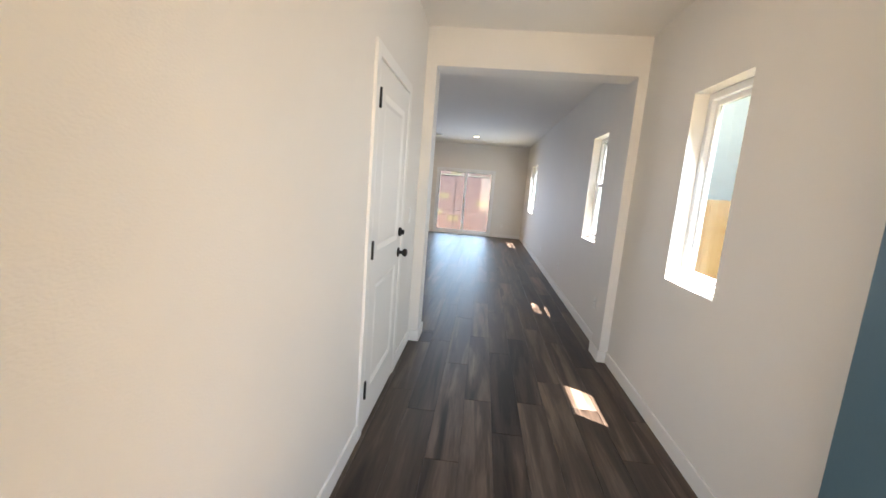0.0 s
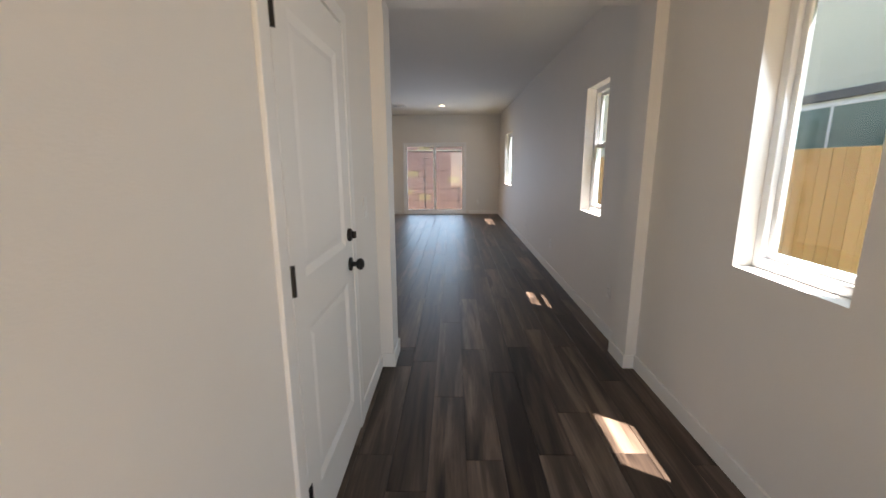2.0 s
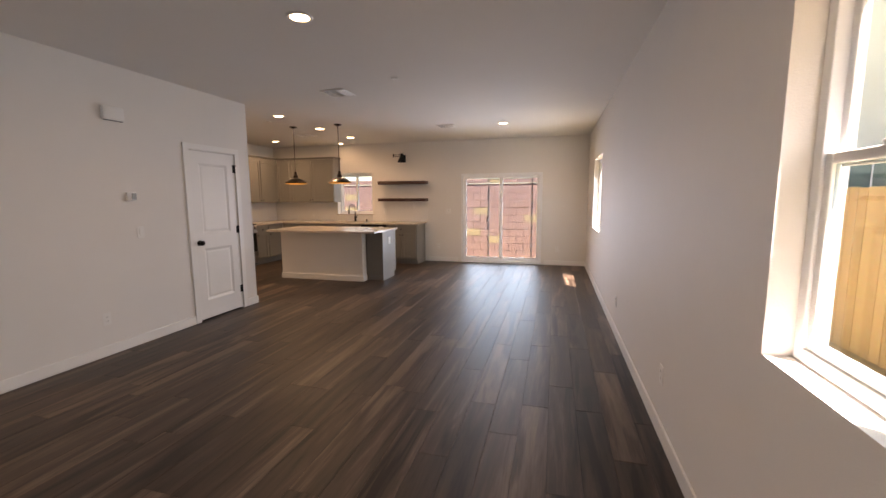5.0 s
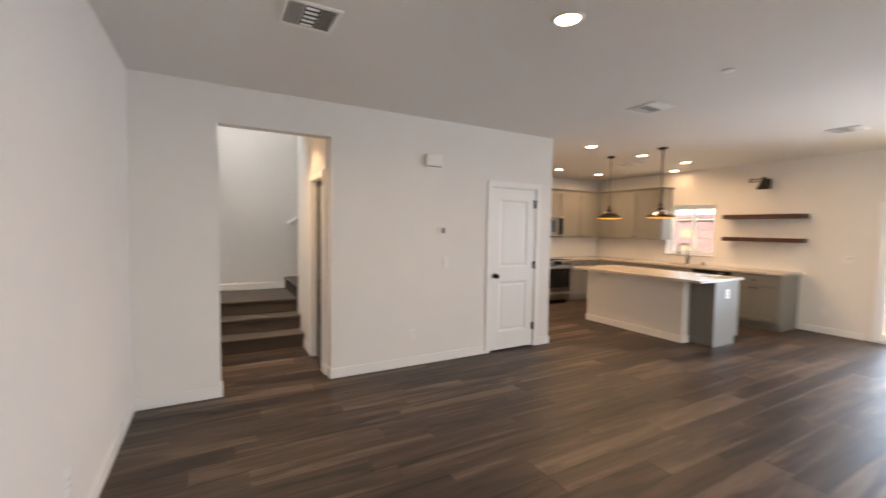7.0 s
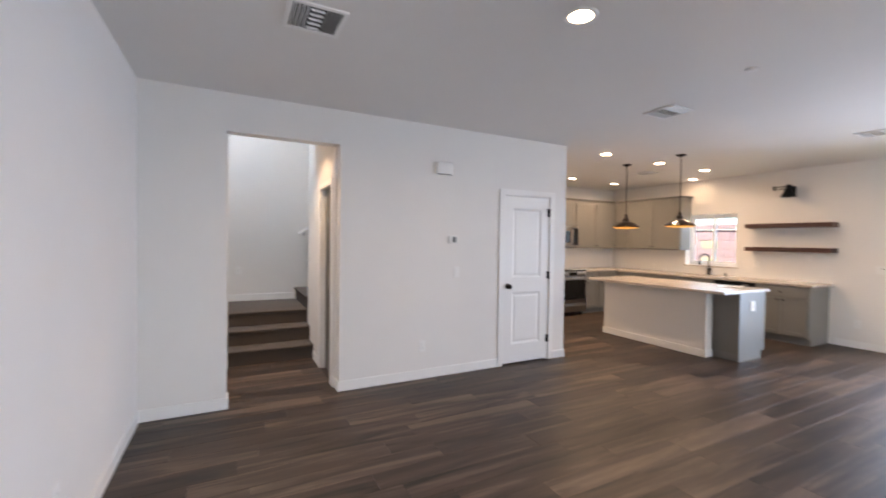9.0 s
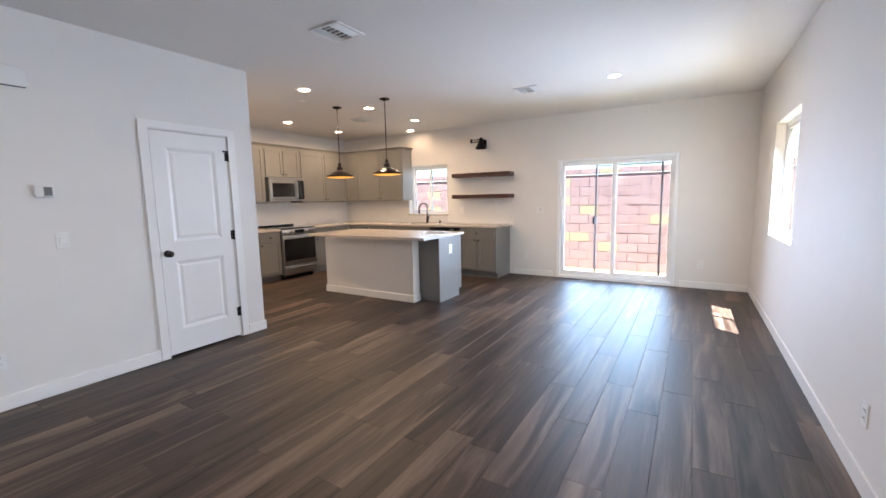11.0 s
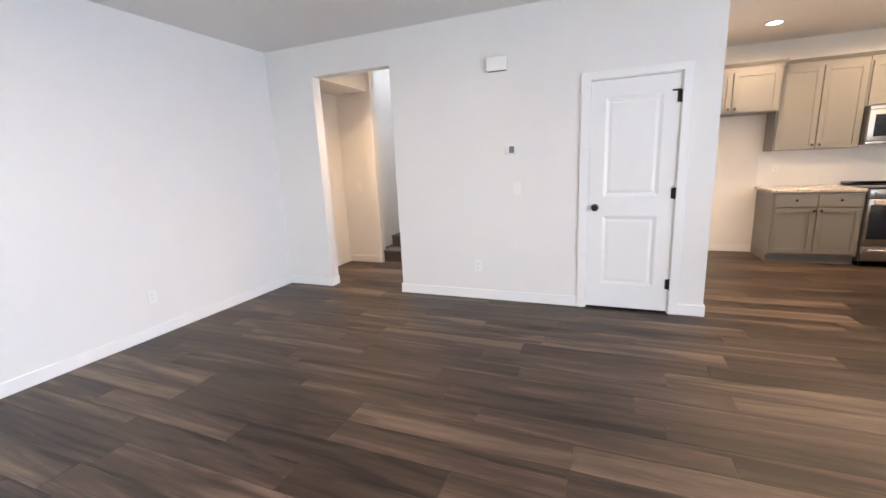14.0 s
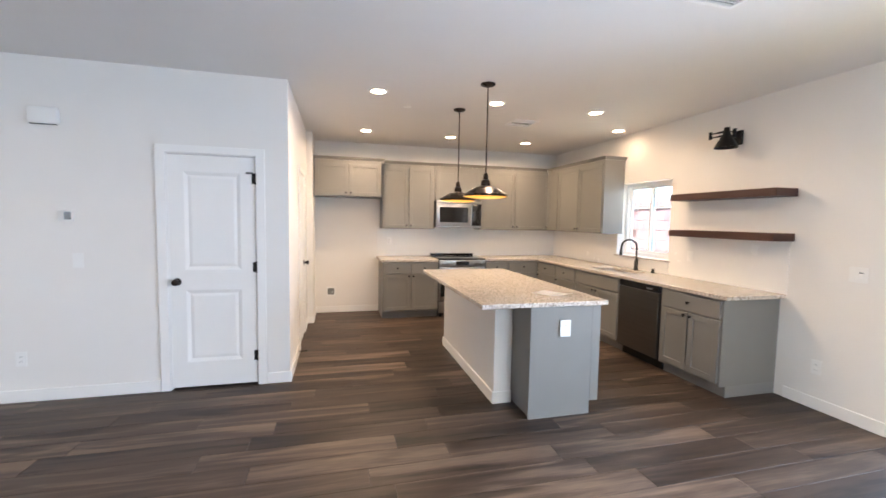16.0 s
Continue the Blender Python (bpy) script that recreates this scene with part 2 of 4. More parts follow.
BLOCK = per_piece("red_block", [(0.0, (0.25, 0.145, 0.14)), (0.4, (0.265, 0.157, 0.15)), (0.86, (0.28, 0.168, 0.16)), (0.88, (0.33, 0.25, 0.15)), (1.0, (0.35, 0.265, 0.155))], 0.9)
MORTAR = varied("mortar", (0.225, 0.13, 0.125), (0.25, 0.15, 0.145), 30, (0.9, 1.0), 0.3, 80)
DIRT = varied("sandy_ground", (0.27, 0.18, 0.078), (0.31, 0.215, 0.10), 2.5, (0.9, 1.0), 0.8, 30)
FENCE = per_piece("cedar_board", [(0.0, (0.36, 0.215, 0.085)), (0.5, (0.41, 0.255, 0.11)), (1.0, (0.46, 0.295, 0.13))], 0.75, 30, 0.2)
STUCCO = varied("pale_stucco", (0.62, 0.63, 0.56), (0.68, 0.69, 0.62), 4, (0.85, 0.95), 0.5, 120)
FASCIA = varied("grey_band", (0.13, 0.13, 0.135), (0.17, 0.17, 0.175), 8, (0.6, 0.7))
NEIGHBOUR_GLASS = varied("tinted_pane", (0.10, 0.17, 0.16), (0.13, 0.21, 0.19), 2, (0.05, 0.1))
ROOF = varied("roof_tile", (0.16, 0.12, 0.10), (0.22, 0.17, 0.14), 10, (0.8, 0.9), 0.4, 40)


# Building helpers
def box(bm, x0, y0, z0, x1, y1, z1, bevel=0.0, segments=2):
    m = Matrix.Translation(((x0 + x1) / 2, (y0 + y1) / 2, (z0 + z1) / 2)) @ Matrix.Diagonal((abs(x1 - x0), abs(y1 - y0), abs(z1 - z0), 1))
    r = bmesh.ops.create_cube(bm, size=1, matrix=m)
    if bevel:
        edges = list({e for v in r["verts"] for e in v.link_edges})
        bmesh.ops.bevel(bm, geom=edges, offset=bevel, segments=segments, affect="EDGES", profile=0.5)
    return bm


def tube(bm, p0, p1, r0, r1=None, seg=20):
    p0, p1 = Vector(p0), Vector(p1)
    d = p1 - p0
    m = Matrix.Translation((p0 + p1) / 2) @ d.to_track_quat("Z", "Y").to_matrix().to_4x4()
    bmesh.ops.create_cone(bm, cap_ends=True, segments=seg, radius1=r0, radius2=r0 if r1 is None else r1, depth=d.length, matrix=m)
    return bm


def lathe(bm, profile, at=(0, 0, 0), turn=None, seg=36):
    m = Matrix.Translation(at) @ (turn.to_4x4() if turn else Matrix())
    rings = []
    for r, z in profile:
        rings.append([bm.verts.new(m @ Vector((r * math.cos(i * math.tau / seg), r * math.sin(i * math.tau / seg), z))) for i in range(seg)])
    for a, b in zip(rings, rings[1:]):
        for i in range(seg):
            bm.faces.new((a[i], a[(i + 1) % seg], b[(i + 1) % seg], b[i]))
    for ring, flip in ((rings[0], True), (rings[-1], False)):
        if profile[0 if flip else -1][0] > 0.0005:
            bm.faces.new(ring[::-1] if flip else ring)
    return bm


def mesh_object(name, bm, mat, parent=None, label="", smooth=False):
    bmesh.ops.recalc_face_normals(bm, faces=bm.faces)
    me = bpy.data.meshes.new(name)
    bm.to_mesh(me)
    bm.free()
    me.materials.append(mat)
    if smooth:
        for p in me.polygons:
            p.use_smooth = True
        me.set_sharp_from_angle(angle=radians(40))
    ob = new(name, me)
    if parent:
        ob.parent = parent
    return tagged(ob, label)


def part(name, bm, mat, parent, label="", smooth=True):
    return mesh_object(name, bm, mat, parent, label, smooth)


def thing(name, at, label, category, group="", kind="", turn=0):
    ob = new(name)
    ob.empty_display_size = 0.1
    ob.matrix_basis = pose(*at, 0, 0, turn)
    return tagged(ob, label, category, group, kind)


def boxed(*args, bevel=0.0):
    return box(bmesh.new(), *args, bevel=bevel)


def wall(name, axis, a0, a1, b0, b1, z0, z1, holes=(), mat=None, label="painted drywall wall"):
    """A wall that runs along axis from a0 to a1, between b0 and b1 across, with holes (a, a, z, z) cut through."""
    aa = sorted({a0, a1, *(min(max(h[i], a0), a1) for h in holes for i in (0, 1))})
    zz = sorted({z0, z1, *(min(max(h[i], z0), z1) for h in holes for i in (2, 3))})

    def solid(i, j):
        if not (0 <= i < len(aa) - 1 and 0 <= j < len(zz) - 1):
            return False
        a, z = (aa[i] + aa[i + 1]) / 2, (zz[j] + zz[j + 1]) / 2
        return not any(h[0] < a < h[1] and h[2] < z < h[3] for h in holes)

    bm = bmesh.new()
    made = {}

    def vert(a, b, z):
        key = (a, b, z)
        if key not in made:
            made[key] = bm.verts.new((a, b, z) if axis == "x" else (b, a, z))
        return made[key]

    for i in range(len(aa) - 1):
        for j in range(len(zz) - 1):
            if not solid(i, j):
                continue
            l, r, d, u = aa[i], aa[i + 1], zz[j], zz[j + 1]
            for b in (b0, b1):
                bm.faces.new([vert(l, b, d), vert(r, b, d), vert(r, b, u), vert(l, b, u)])
            for ok, p in ((solid(i - 1, j), ((l, d), (l, u))), (solid(i + 1, j), ((r, d), (r, u))), (solid(i, j - 1), ((l, d), (r, d))), (solid(i, j + 1), ((l, u), (r, u)))):
                if not ok:
                    (pa, pz), (qa, qz) = p
                    bm.faces.new([vert(pa, b0, pz), vert(qa, b0, qz), vert(qa, b1, qz), vert(pa, b1, pz)])
    ob = mesh_object(name, bm, mat or WALL)
    return tagged(ob, label, "wall", kind="structure")


def slab(name, x0, y0, x1, y1, z0, z1, mat, label, category):
    return tagged(mesh_object(name, boxed(x0, y0, z0, x1, y1, z1), mat), label, category, kind="structure")


# Setting: walls, floor, ceilings
W_HEAD, W_SILL = 2.115, 0.96
DOOR_H = 2.05
wall("wall_east", "y", 0.34, 13.28, RIGHT, RIGHT + 0.16, -0.2, 2.93,
     [(2.63, 3.20, W_SILL, W_HEAD), (4.93, 5.51, W_SILL, W_HEAD), (10.58, 11.78, 0.93, W_HEAD)])
wall("wall_north", "x", BACK - 0.14, RIGHT, FAR, FAR + 0.2, -0.2, 2.93, [(-1.20, 0.58, -0.2, 1.995), (-4.30, -3.37, 1.08, 2.06)])
wall("wall_west_room", "y", ROOM_FRONT, SIDE, LEFT - 0.13, LEFT, -0.2, CEIL, [(4.92, 5.89, -0.2, 2.40), (7.825, 8.535, -0.2, DOOR_H)])
wall("wall_hall_end", "x", -4.6, RIGHT, HALL_END, ROOM_FRONT, -0.2, CEIL, [(-0.21, 1.425, -0.2, 2.425)])
wall("wall_hall_west", "y", 0.5, HALL_END, HALL_L - 0.12, HALL_L, -0.2, CEIL, [(2.545, 3.345, -0.2, DOOR_H)])
wall("wall_front", "x", HALL_L - 0.12, RIGHT, 0.34, 0.5, -0.2, 2.93, [(0.08, 1.0, -0.2, 2.07)], label="front entry wall, painted drywall")
wall("wall_corridor_side", "x", -5.42, LEFT - 0.13, SIDE - 0.13, SIDE, -0.2, CEIL, [(-4.92, -4.20, -0.2, DOOR_H)])
wall("wall_alcove_side", "x", BACK, -5.42, SIDE - 0.13, SIDE + 0.08, -0.2, CEIL)
wall("wall_kitchen_west", "y", 3.9, FAR, BACK - 0.14, BACK, -0.2, 5.6, [(4.4, 5.4, 4.3, 5.4)])
wall("wall_under_stair", "y", 4.36, 4.92, -4.56, -4.44, -0.2, 5.6)
wall("wall_passage_north", "x", -4.95, LEFT - 0.13, 5.87, 5.99, -0.2, CEIL, [(-4.06, -3.50, -0.2, DOOR_H)])
wall("wall_stairwell_south", "x", BACK, -4.56, 4.22, 4.36, -0.2, 5.6)
wall("wall_stairwell_north", "x", BACK, -4.82, 8.5, 8.62, -0.2, 5.6)
wall("wall_stairwell_east", "y", 4.36, 8.62, -4.56, -4.44, 2.93, 5.6)
wall("wall_stair_inner", "y", 5.99, 8.5, -4.95, -4.83, -0.2, 2.9)
wall("wall_passage_closet", "x", -4.83, LEFT - 0.13, 6.9, 7.0, -0.2, CEIL)
slab("stairwell_roof", BACK, 4.2, -4.44, 8.62, 5.6, 5.7, CEILING, "painted ceiling over the stairwell", "ceiling")
slab("soffit", -4.44, ROOM_FRONT, LEFT - 0.13, 4.86, 2.42, CEIL, WALL, "dropped drywall soffit in the stair passage", "soffit")
slab("wall_passage_south", -4.44, ROOM_FRONT, LEFT - 0.13, 4.36, 0.0, 2.42, WALL, "painted drywall beside the stair passage", "wall")
slab("ceiling", LEFT - 0.13, 4.0, RIGHT, FAR, CEIL, CEIL + 0.2, CEILING, "flat painted drywall ceiling", "ceiling")
slab("ceiling_hall", HALL_L - 0.12, 0.5, RIGHT, 4.0, CEIL, CEIL + 0.2, CEILING, "flat painted hall ceiling", "ceiling")
slab("ceiling_kitchen", BACK, SIDE - 0.13, LEFT - 0.13, FAR, CEIL, CEIL + 0.2, CEILING, "flat painted kitchen ceiling", "ceiling")
slab("ceiling_passage", -4.56, 4.2, LEFT - 0.13, SIDE - 0.13, CEIL, CEIL + 0.2, CEILING, "flat painted passage ceiling", "ceiling")
floor = slab("floor", BACK, 0.34, RIGHT, FAR, -0.2, -0.004, JOINT, "dark brown wood-look vinyl plank floor", "floor")
ground = slab("ground", -400, -400, 400, 400, -0.45, -0.22, DIRT, "bare sandy ground around the house", "ground")


# Baseboards, butted end to end
def baseboard(axis, a0, a1, face, out, h=0.10):
    lo, hi = sorted((face, face + out * 0.014))
    args = (a0, lo, 0.0, a1, hi, h) if axis == "x" else (lo, a0, 0.0, hi, a1, h)
    tagged(mesh_object("baseboard", boxed(*args, bevel=0.004), TRIM), "white painted wood baseboard along the wall", "baseboard", "baseboards", "structure")


baseboard("y", 0.5, HALL_END, RIGHT, -1)
baseboard("y", ROOM_FRONT + 0.014, FAR - 0.014, RIGHT, -1)
baseboard("y", HALL_END - 0.014, ROOM_FRONT + 0.014, 1.425, -1)
baseboard("x", 1.425, RIGHT - 0.014, HALL_END, -1)
baseboard("x", HALL_L + 0.014, -0.21, HALL_END, -1)
baseboard("y", HALL_END - 0.014, ROOM_FRONT + 0.014, -0.21, 1)
baseboard("y", 0.5, 2.475, HALL_L, 1)
baseboard("y", 3.415, HALL_END, HALL_L, 1)
baseboard("x", LEFT + 0.014, -0.21, ROOM_FRONT, 1)
baseboard("y", ROOM_FRONT, 4.92, LEFT, 1)
baseboard("y", 5.89, 7.755, LEFT, 1)
baseboard("y", 8.605, SIDE + 0.014, LEFT, 1)
baseboard("x", LEFT - 0.13, LEFT + 0.014, 4.92, 1)
baseboard("x", LEFT - 0.13, LEFT + 0.014, 5.89, -1)
baseboard("x", -1.98, -1.27, FAR, -1)
baseboard("x", 0.65, RIGHT, FAR, -1)
baseboard("x", -4.13, LEFT, SIDE, 1)
baseboard("x", -5.42, -4.99, SIDE, 1)
baseboard("y", SIDE + 0.014, SIDE + 0.08, -5.42, 1)
baseboard("x", BACK + 0.014, -5.406, SIDE + 0.08, 1)
baseboard("y", SIDE + 0.08, 9.88, BACK, 1)
baseboard("y", 4.374, 4.92, -4.44, 1)
baseboard("x", -4.44, LEFT - 0.13, 4.36, 1)
baseboard("x", -4.48, -4.13, 5.87, -1)
baseboard("x", -3.43, LEFT - 0.13, 5.87, -1)


# Doors
def sphere_knob(bm, c, out):
    t = Vector(out).to_track_quat("Z", "Y").to_matrix()
    lathe(bm, [(0.033, 0), (0.033, 0.008), (0.013, 0.012), (0.011, 0.03), (0.022, 0.036), (0.029, 0.048), (0.027, 0.060), (0.015, 0.068), (0.0, 0.069)], c, t, 24)
    return bm


def panel_slab(w, h, t, panels):
    """A moulded door leaf, hinged at x = 0, in the plane y = 0..-t, with raised panels on both faces."""
    bm = bmesh.new()
    box(bm, 0, -t + 0.010, 0, w, -0.010, h)
    for y0, y1 in ((-0.010, 0.0), (-t, -t + 0.010)):
        xs = [0.0, panels[0][0], panels[0][1], w]
        box(bm, 0, y0, 0, xs[1], y1, h)
        box(bm, xs[2], y0, 0, w, y1, h)
        zs = [0.0] + [z for p in panels for z in p[2:]] + [h]
        for a, b in zip(zs[::2], zs[1::2]):
            box(bm, xs[1], y0, a, xs[2], y1, b)
    return bm


def panel_door(name, at, turn, w, h, label, knob=True, deadbolt=False, hinges=True, mat=None, knob_in=0.06, handed=1):
    """Leaf along local +x from the hinge, room side at local -y."""
    d = thing(name, at, label, "door", kind="structure", turn=turn)
    leaf = part("leaf", panel_slab(w, h, 0.035, [(0.12, w - 0.12, 0.22, 0.855), (0.12, w - 0.12, 1.03, h - 0.14)]), mat or DOOR, d, smooth=False)
    for za, zb in ((0.22, 0.855), (1.03, h - 0.14)):
        bm = bmesh.new()
        x0, x1, y = 0.12, w - 0.12, -0.035 + 0.010
        outer = [bm.verts.new(v) for v in ((x0, -0.035, za), (x1, -0.035, za), (x1, -0.035, zb), (x0, -0.035, zb))]
        inner = [bm.verts.new(v) for v in ((x0 + 0.03, y, za + 0.03), (x1 - 0.03, y, za + 0.03), (x1 - 0.03, y, zb - 0.03), (x0 + 0.03, y, zb - 0.03))]
        for i in range(4):
            bm.faces.new((outer[i], outer[(i + 1) % 4], inner[(i + 1) % 4], inner[i]))
        c = 0.055
        field = [bm.verts.new(v) for v in ((x0 + c, -0.029, za + c), (x1 - c, -0.029, za + c), (x1 - c, -0.029, zb - c), (x0 + c, -0.029, zb - c))]
        for i in range(4):
            bm.faces.new((inner[i], inner[(i + 1) % 4], field[(i + 1) % 4], field[i]))
        bm.faces.new(field)
        part("panel", bm, mat or DOOR, leaf, smooth=False)
    if knob:
        part("knob", sphere_knob(bmesh.new(), (w - knob_in, -0.035, 0.93), (0, -1, 0)), BLACK, d, "round matte black knob")
    if deadbolt:
        bm = lathe(bmesh.new(), [(0.031, 0), (0.031, 0.010), (0.026, 0.016), (0.0, 0.017)], (w - knob_in, -0.035, 1.075), Vector((0, -1, 0)).to_track_quat("Z", "Y").to_matrix(), 24)
        box(bm, w - knob_in - 0.006, -0.072, 1.058, w - knob_in + 0.006, -0.05, 1.092, 0.003)
        part("deadbolt", bm, BLACK, d, "round matte black deadbolt turn")
    if hinges:
        for z in (0.25, 1.05, 1.83):
            bm = tube(bmesh.new(), (-0.006, -0.042, z - 0.05), (-0.006, -0.042, z + 0.05), 0.008, seg=12)
            box(bm, -0.004, -0.038, z - 0.045, 0.024, -0.0345, z + 0.045)
            part("hinge", bm, BLACK, d, "black butt hinge")
    return d


def casing(axis, a0, a1, face, out, top, w=0.068, depth=None):
    """Door trim on one face of a wall: two legs and a head, and the jamb lining behind it."""
    c = thing("door_trim", (0, 0, 0), "flat white painted door casing", "door trim", "door casings", "structure")
    lo, hi = sorted((face, face + out * 0.016))

    def add(nm, u0, u1, z0, z1, l=lo, h=hi):
        args = (u0, l, z0, u1, h, z1) if axis == "x" else (l, u0, z0, h, u1, z1)
        part(nm, boxed(*args, bevel=0.003), TRIM, c, smooth=False)

    add("side_casing", a0 - w, a0 + 0.004, 0, top)
    add("side_casing", a1 - 0.004, a1 + w, 0, top)
    add("head_casing", a0 - w, a1 + w, top - 0.004, top + 0.058)
    if depth:
        l2, h2 = sorted((face - out * 0.001, face - out * depth))
        add("jamb", a0 + 0.001, a0 + 0.013, 0, top - 0.001, l2, h2)
        add("jamb", a1 - 0.013, a1 - 0.001, 0, top - 0.001, l2, h2)
        add("head_jamb", a0 + 0.013, a1 - 0.013, top - 0.013, top - 0.001, l2, h2)
    return c


casing("y", 2.545, 3.345, HALL_L, 1, DOOR_H, depth=0.12)
panel_door("door_1", (HALL_L - 0.022, 2.56, 0.018), 90, 0.77, 2.014, "white two-panel closet door with black knob and deadbolt, closed", deadbolt=True)
casing("y", 7.825, 8.535, LEFT, 1, DOOR_H, depth=0.13)
d2 = panel_door("door_2", (LEFT - 0.037, 7.84, 0.02), 90, 0.68, 2.012, "white two-panel door with bronze knob, closed", hinges=False, knob=False)
part("knob", sphere_knob(bmesh.new(), (0.055, -0.035, 0.93), (0, -1, 0)), BRONZE, d2, "round dark bronze knob")
for z in (0.25, 1.05, 1.83):
    bm = tube(bmesh.new(), (0.687, -0.043, z - 0.05), (0.687, -0.043, z + 0.05), 0.008, seg=12)
    box(bm, 0.655, -0.039, z - 0.045, 0.684, -0.0345, z + 0.045)
    part("hinge", bm, BLACK, d2, "black butt hinge")
bm = tube(bmesh.new(), (0.66, -0.045, 1.875), (0.63, -0.075, 1.875), 0.006, seg=10)
box(bm, 0.615, -0.08, 1.868, 0.675, -0.066, 1.882, 0.003)
part("hinge_stop", bm, BLACK, d2, "black hinge-pin door stop")
casing("x", -4.92, -4.20, SIDE, 1, DOOR_H, depth=0.13)
panel_door("door_3", (-4.215, SIDE - 0.037, 0.012), 180, 0.69, 2.022, "white two-panel pantry door with black knob, closed", knob_in=0.06)
stop = thing("door_stop", (-3.95, SIDE + 0.014, 0.055), "black spring door stop on the baseboard", "door stop")
part("spring", tube(bmesh.new(), (0, 0, 0), (0, 0.07, 0), 0.006, seg=12), BLACK, stop)
part("tip", tube(bmesh.new(), (0, 0.07, 0), (0, 0.085, 0), 0.010, seg=12), BLACK, stop)
casing("x", -4.06, -3.50, 5.87, -1, DOOR_H, depth=0.12)
# the doorway's darkness is put into this leaf's colour
panel_door("door_4", (-4.045, 5.955, 0.012), 0, 0.53, 2.022, "panel door with black knob in the stair passage, shade put into its grey", mat=SHADED_DOOR, hinges=False)
fd = panel_door("door_5", (1.005, 0.505, 0.012), 82.5, 0.905, 2.03, "slate blue entry door standing open", mat=BLUE_DOOR, deadbolt=True)


# Windows
def hung_window(name, axis, a0, a1, z0, z1, face, out, slide, label):
    """A white vinyl window set into the outer part of the wall; out points outdoors. slide: sashes side by side."""
    w = thing(name, (0, 0, 0), label, "window", "windows", "structure")

    def add(nm, u0, u1, v0, v1, d0, d1, mat=VINYL, bevel=0.004, parent=None):
        l, h = sorted((face + out * d0, face + out * d1))
        args = (u0, l, v0, u1, h, v1) if axis == "x" else (l, u0, v0, h, u1, v1)
        return part(nm, boxed(*args, bevel=bevel), mat, parent or w, smooth=False)

    e = 0.001
    f = add("window_frame", a0 + e, a0 + 0.045, z0 + e, z1 - e, 0.085, 0.155)
    add("window_frame", a1 - 0.045, a1 - e, z0 + e, z1 - e, 0.085, 0.155)
    add("window_frame", a0 + 0.045, a1 - 0.045, z1 - 0.045, z1 - e, 0.085, 0.155)
    add("window_frame", a0 + 0.045, a1 - 0.045, z0 + e, z0 + 0.045, 0.085, 0.155)
    i0, i1, j0, j1 = a0 + 0.045, a1 - 0.045, z0 + 0.045, z1 - 0.045
    if slide is None:
        mid, sashes = 0, [(i0, i1, j0, j1, 0.110, 0.135)]
    elif slide:
        mid = (i0 + i1) / 2
        sashes = [(i0, mid + 0.02, j0, j1, 0.122, 0.147), (mid - 0.02, i1, j0, j1, 0.094, 0.120)]
    else:
        mid = j0 + (j1 - j0) * 0.54
        sashes = [(i0, i1, mid - 0.02, j1, 0.122, 0.147), (i0, i1, j0, mid + 0.02, 0.094, 0.120)]
    for u0, u1, v0, v1, d0, d1 in sashes:
        s = 0.032
        sash = add("sash", u0, u0 + s, v0, v1, d0, d1)
        add("stile", u1 - s, u1, v0, v1, d0, d1, parent=sash)
        add("rail", u0 + s, u1 - s, v1 - s, v1, d0, d1, parent=sash)
        add("rail", u0 + s, u1 - s, v0, v0 + s, d0, d1, parent=sash)
        g = add("pane", u0 + s, u1 - s, v0 + s, v1 - s, (d0 + d1) / 2 - 0.002, (d0 + d1) / 2 + 0.002, GLASS, 0, sash)
        g.visible_shadow = False
    if slide is False:
        add("sash_lock", (i0 + i1) / 2 - 0.03, (i0 + i1) / 2 + 0.03, mid + 0.02, mid + 0.035, 0.092, 0.115)
    return w


hung_window("window_1", "y", 2.63, 3.20, W_SILL, W_HEAD, RIGHT, 1, None, "white vinyl fixed window in a drywall reveal")
hung_window("window_2", "y", 4.93, 5.51, W_SILL, W_HEAD, RIGHT, 1, False, "white vinyl single-hung window in a drywall reveal")
hung_window("window_3", "y", 10.58, 11.78, 0.93, W_HEAD, RIGHT, 1, True, "white vinyl sliding window in a drywall reveal")
hung_window("window_4", "x", -4.30, -3.37, 1.08, 2.06, FAR + 0.03, 1, True, "white vinyl sliding window over the kitchen sink")
tagged(mesh_object("window_sill", boxed(-4.33, FAR - 0.03, 1.06, -3.34, FAR + 0.112, 1.0795, bevel=0.004), GRANITE), "granite sill under the kitchen window", "sill", kind="structure")


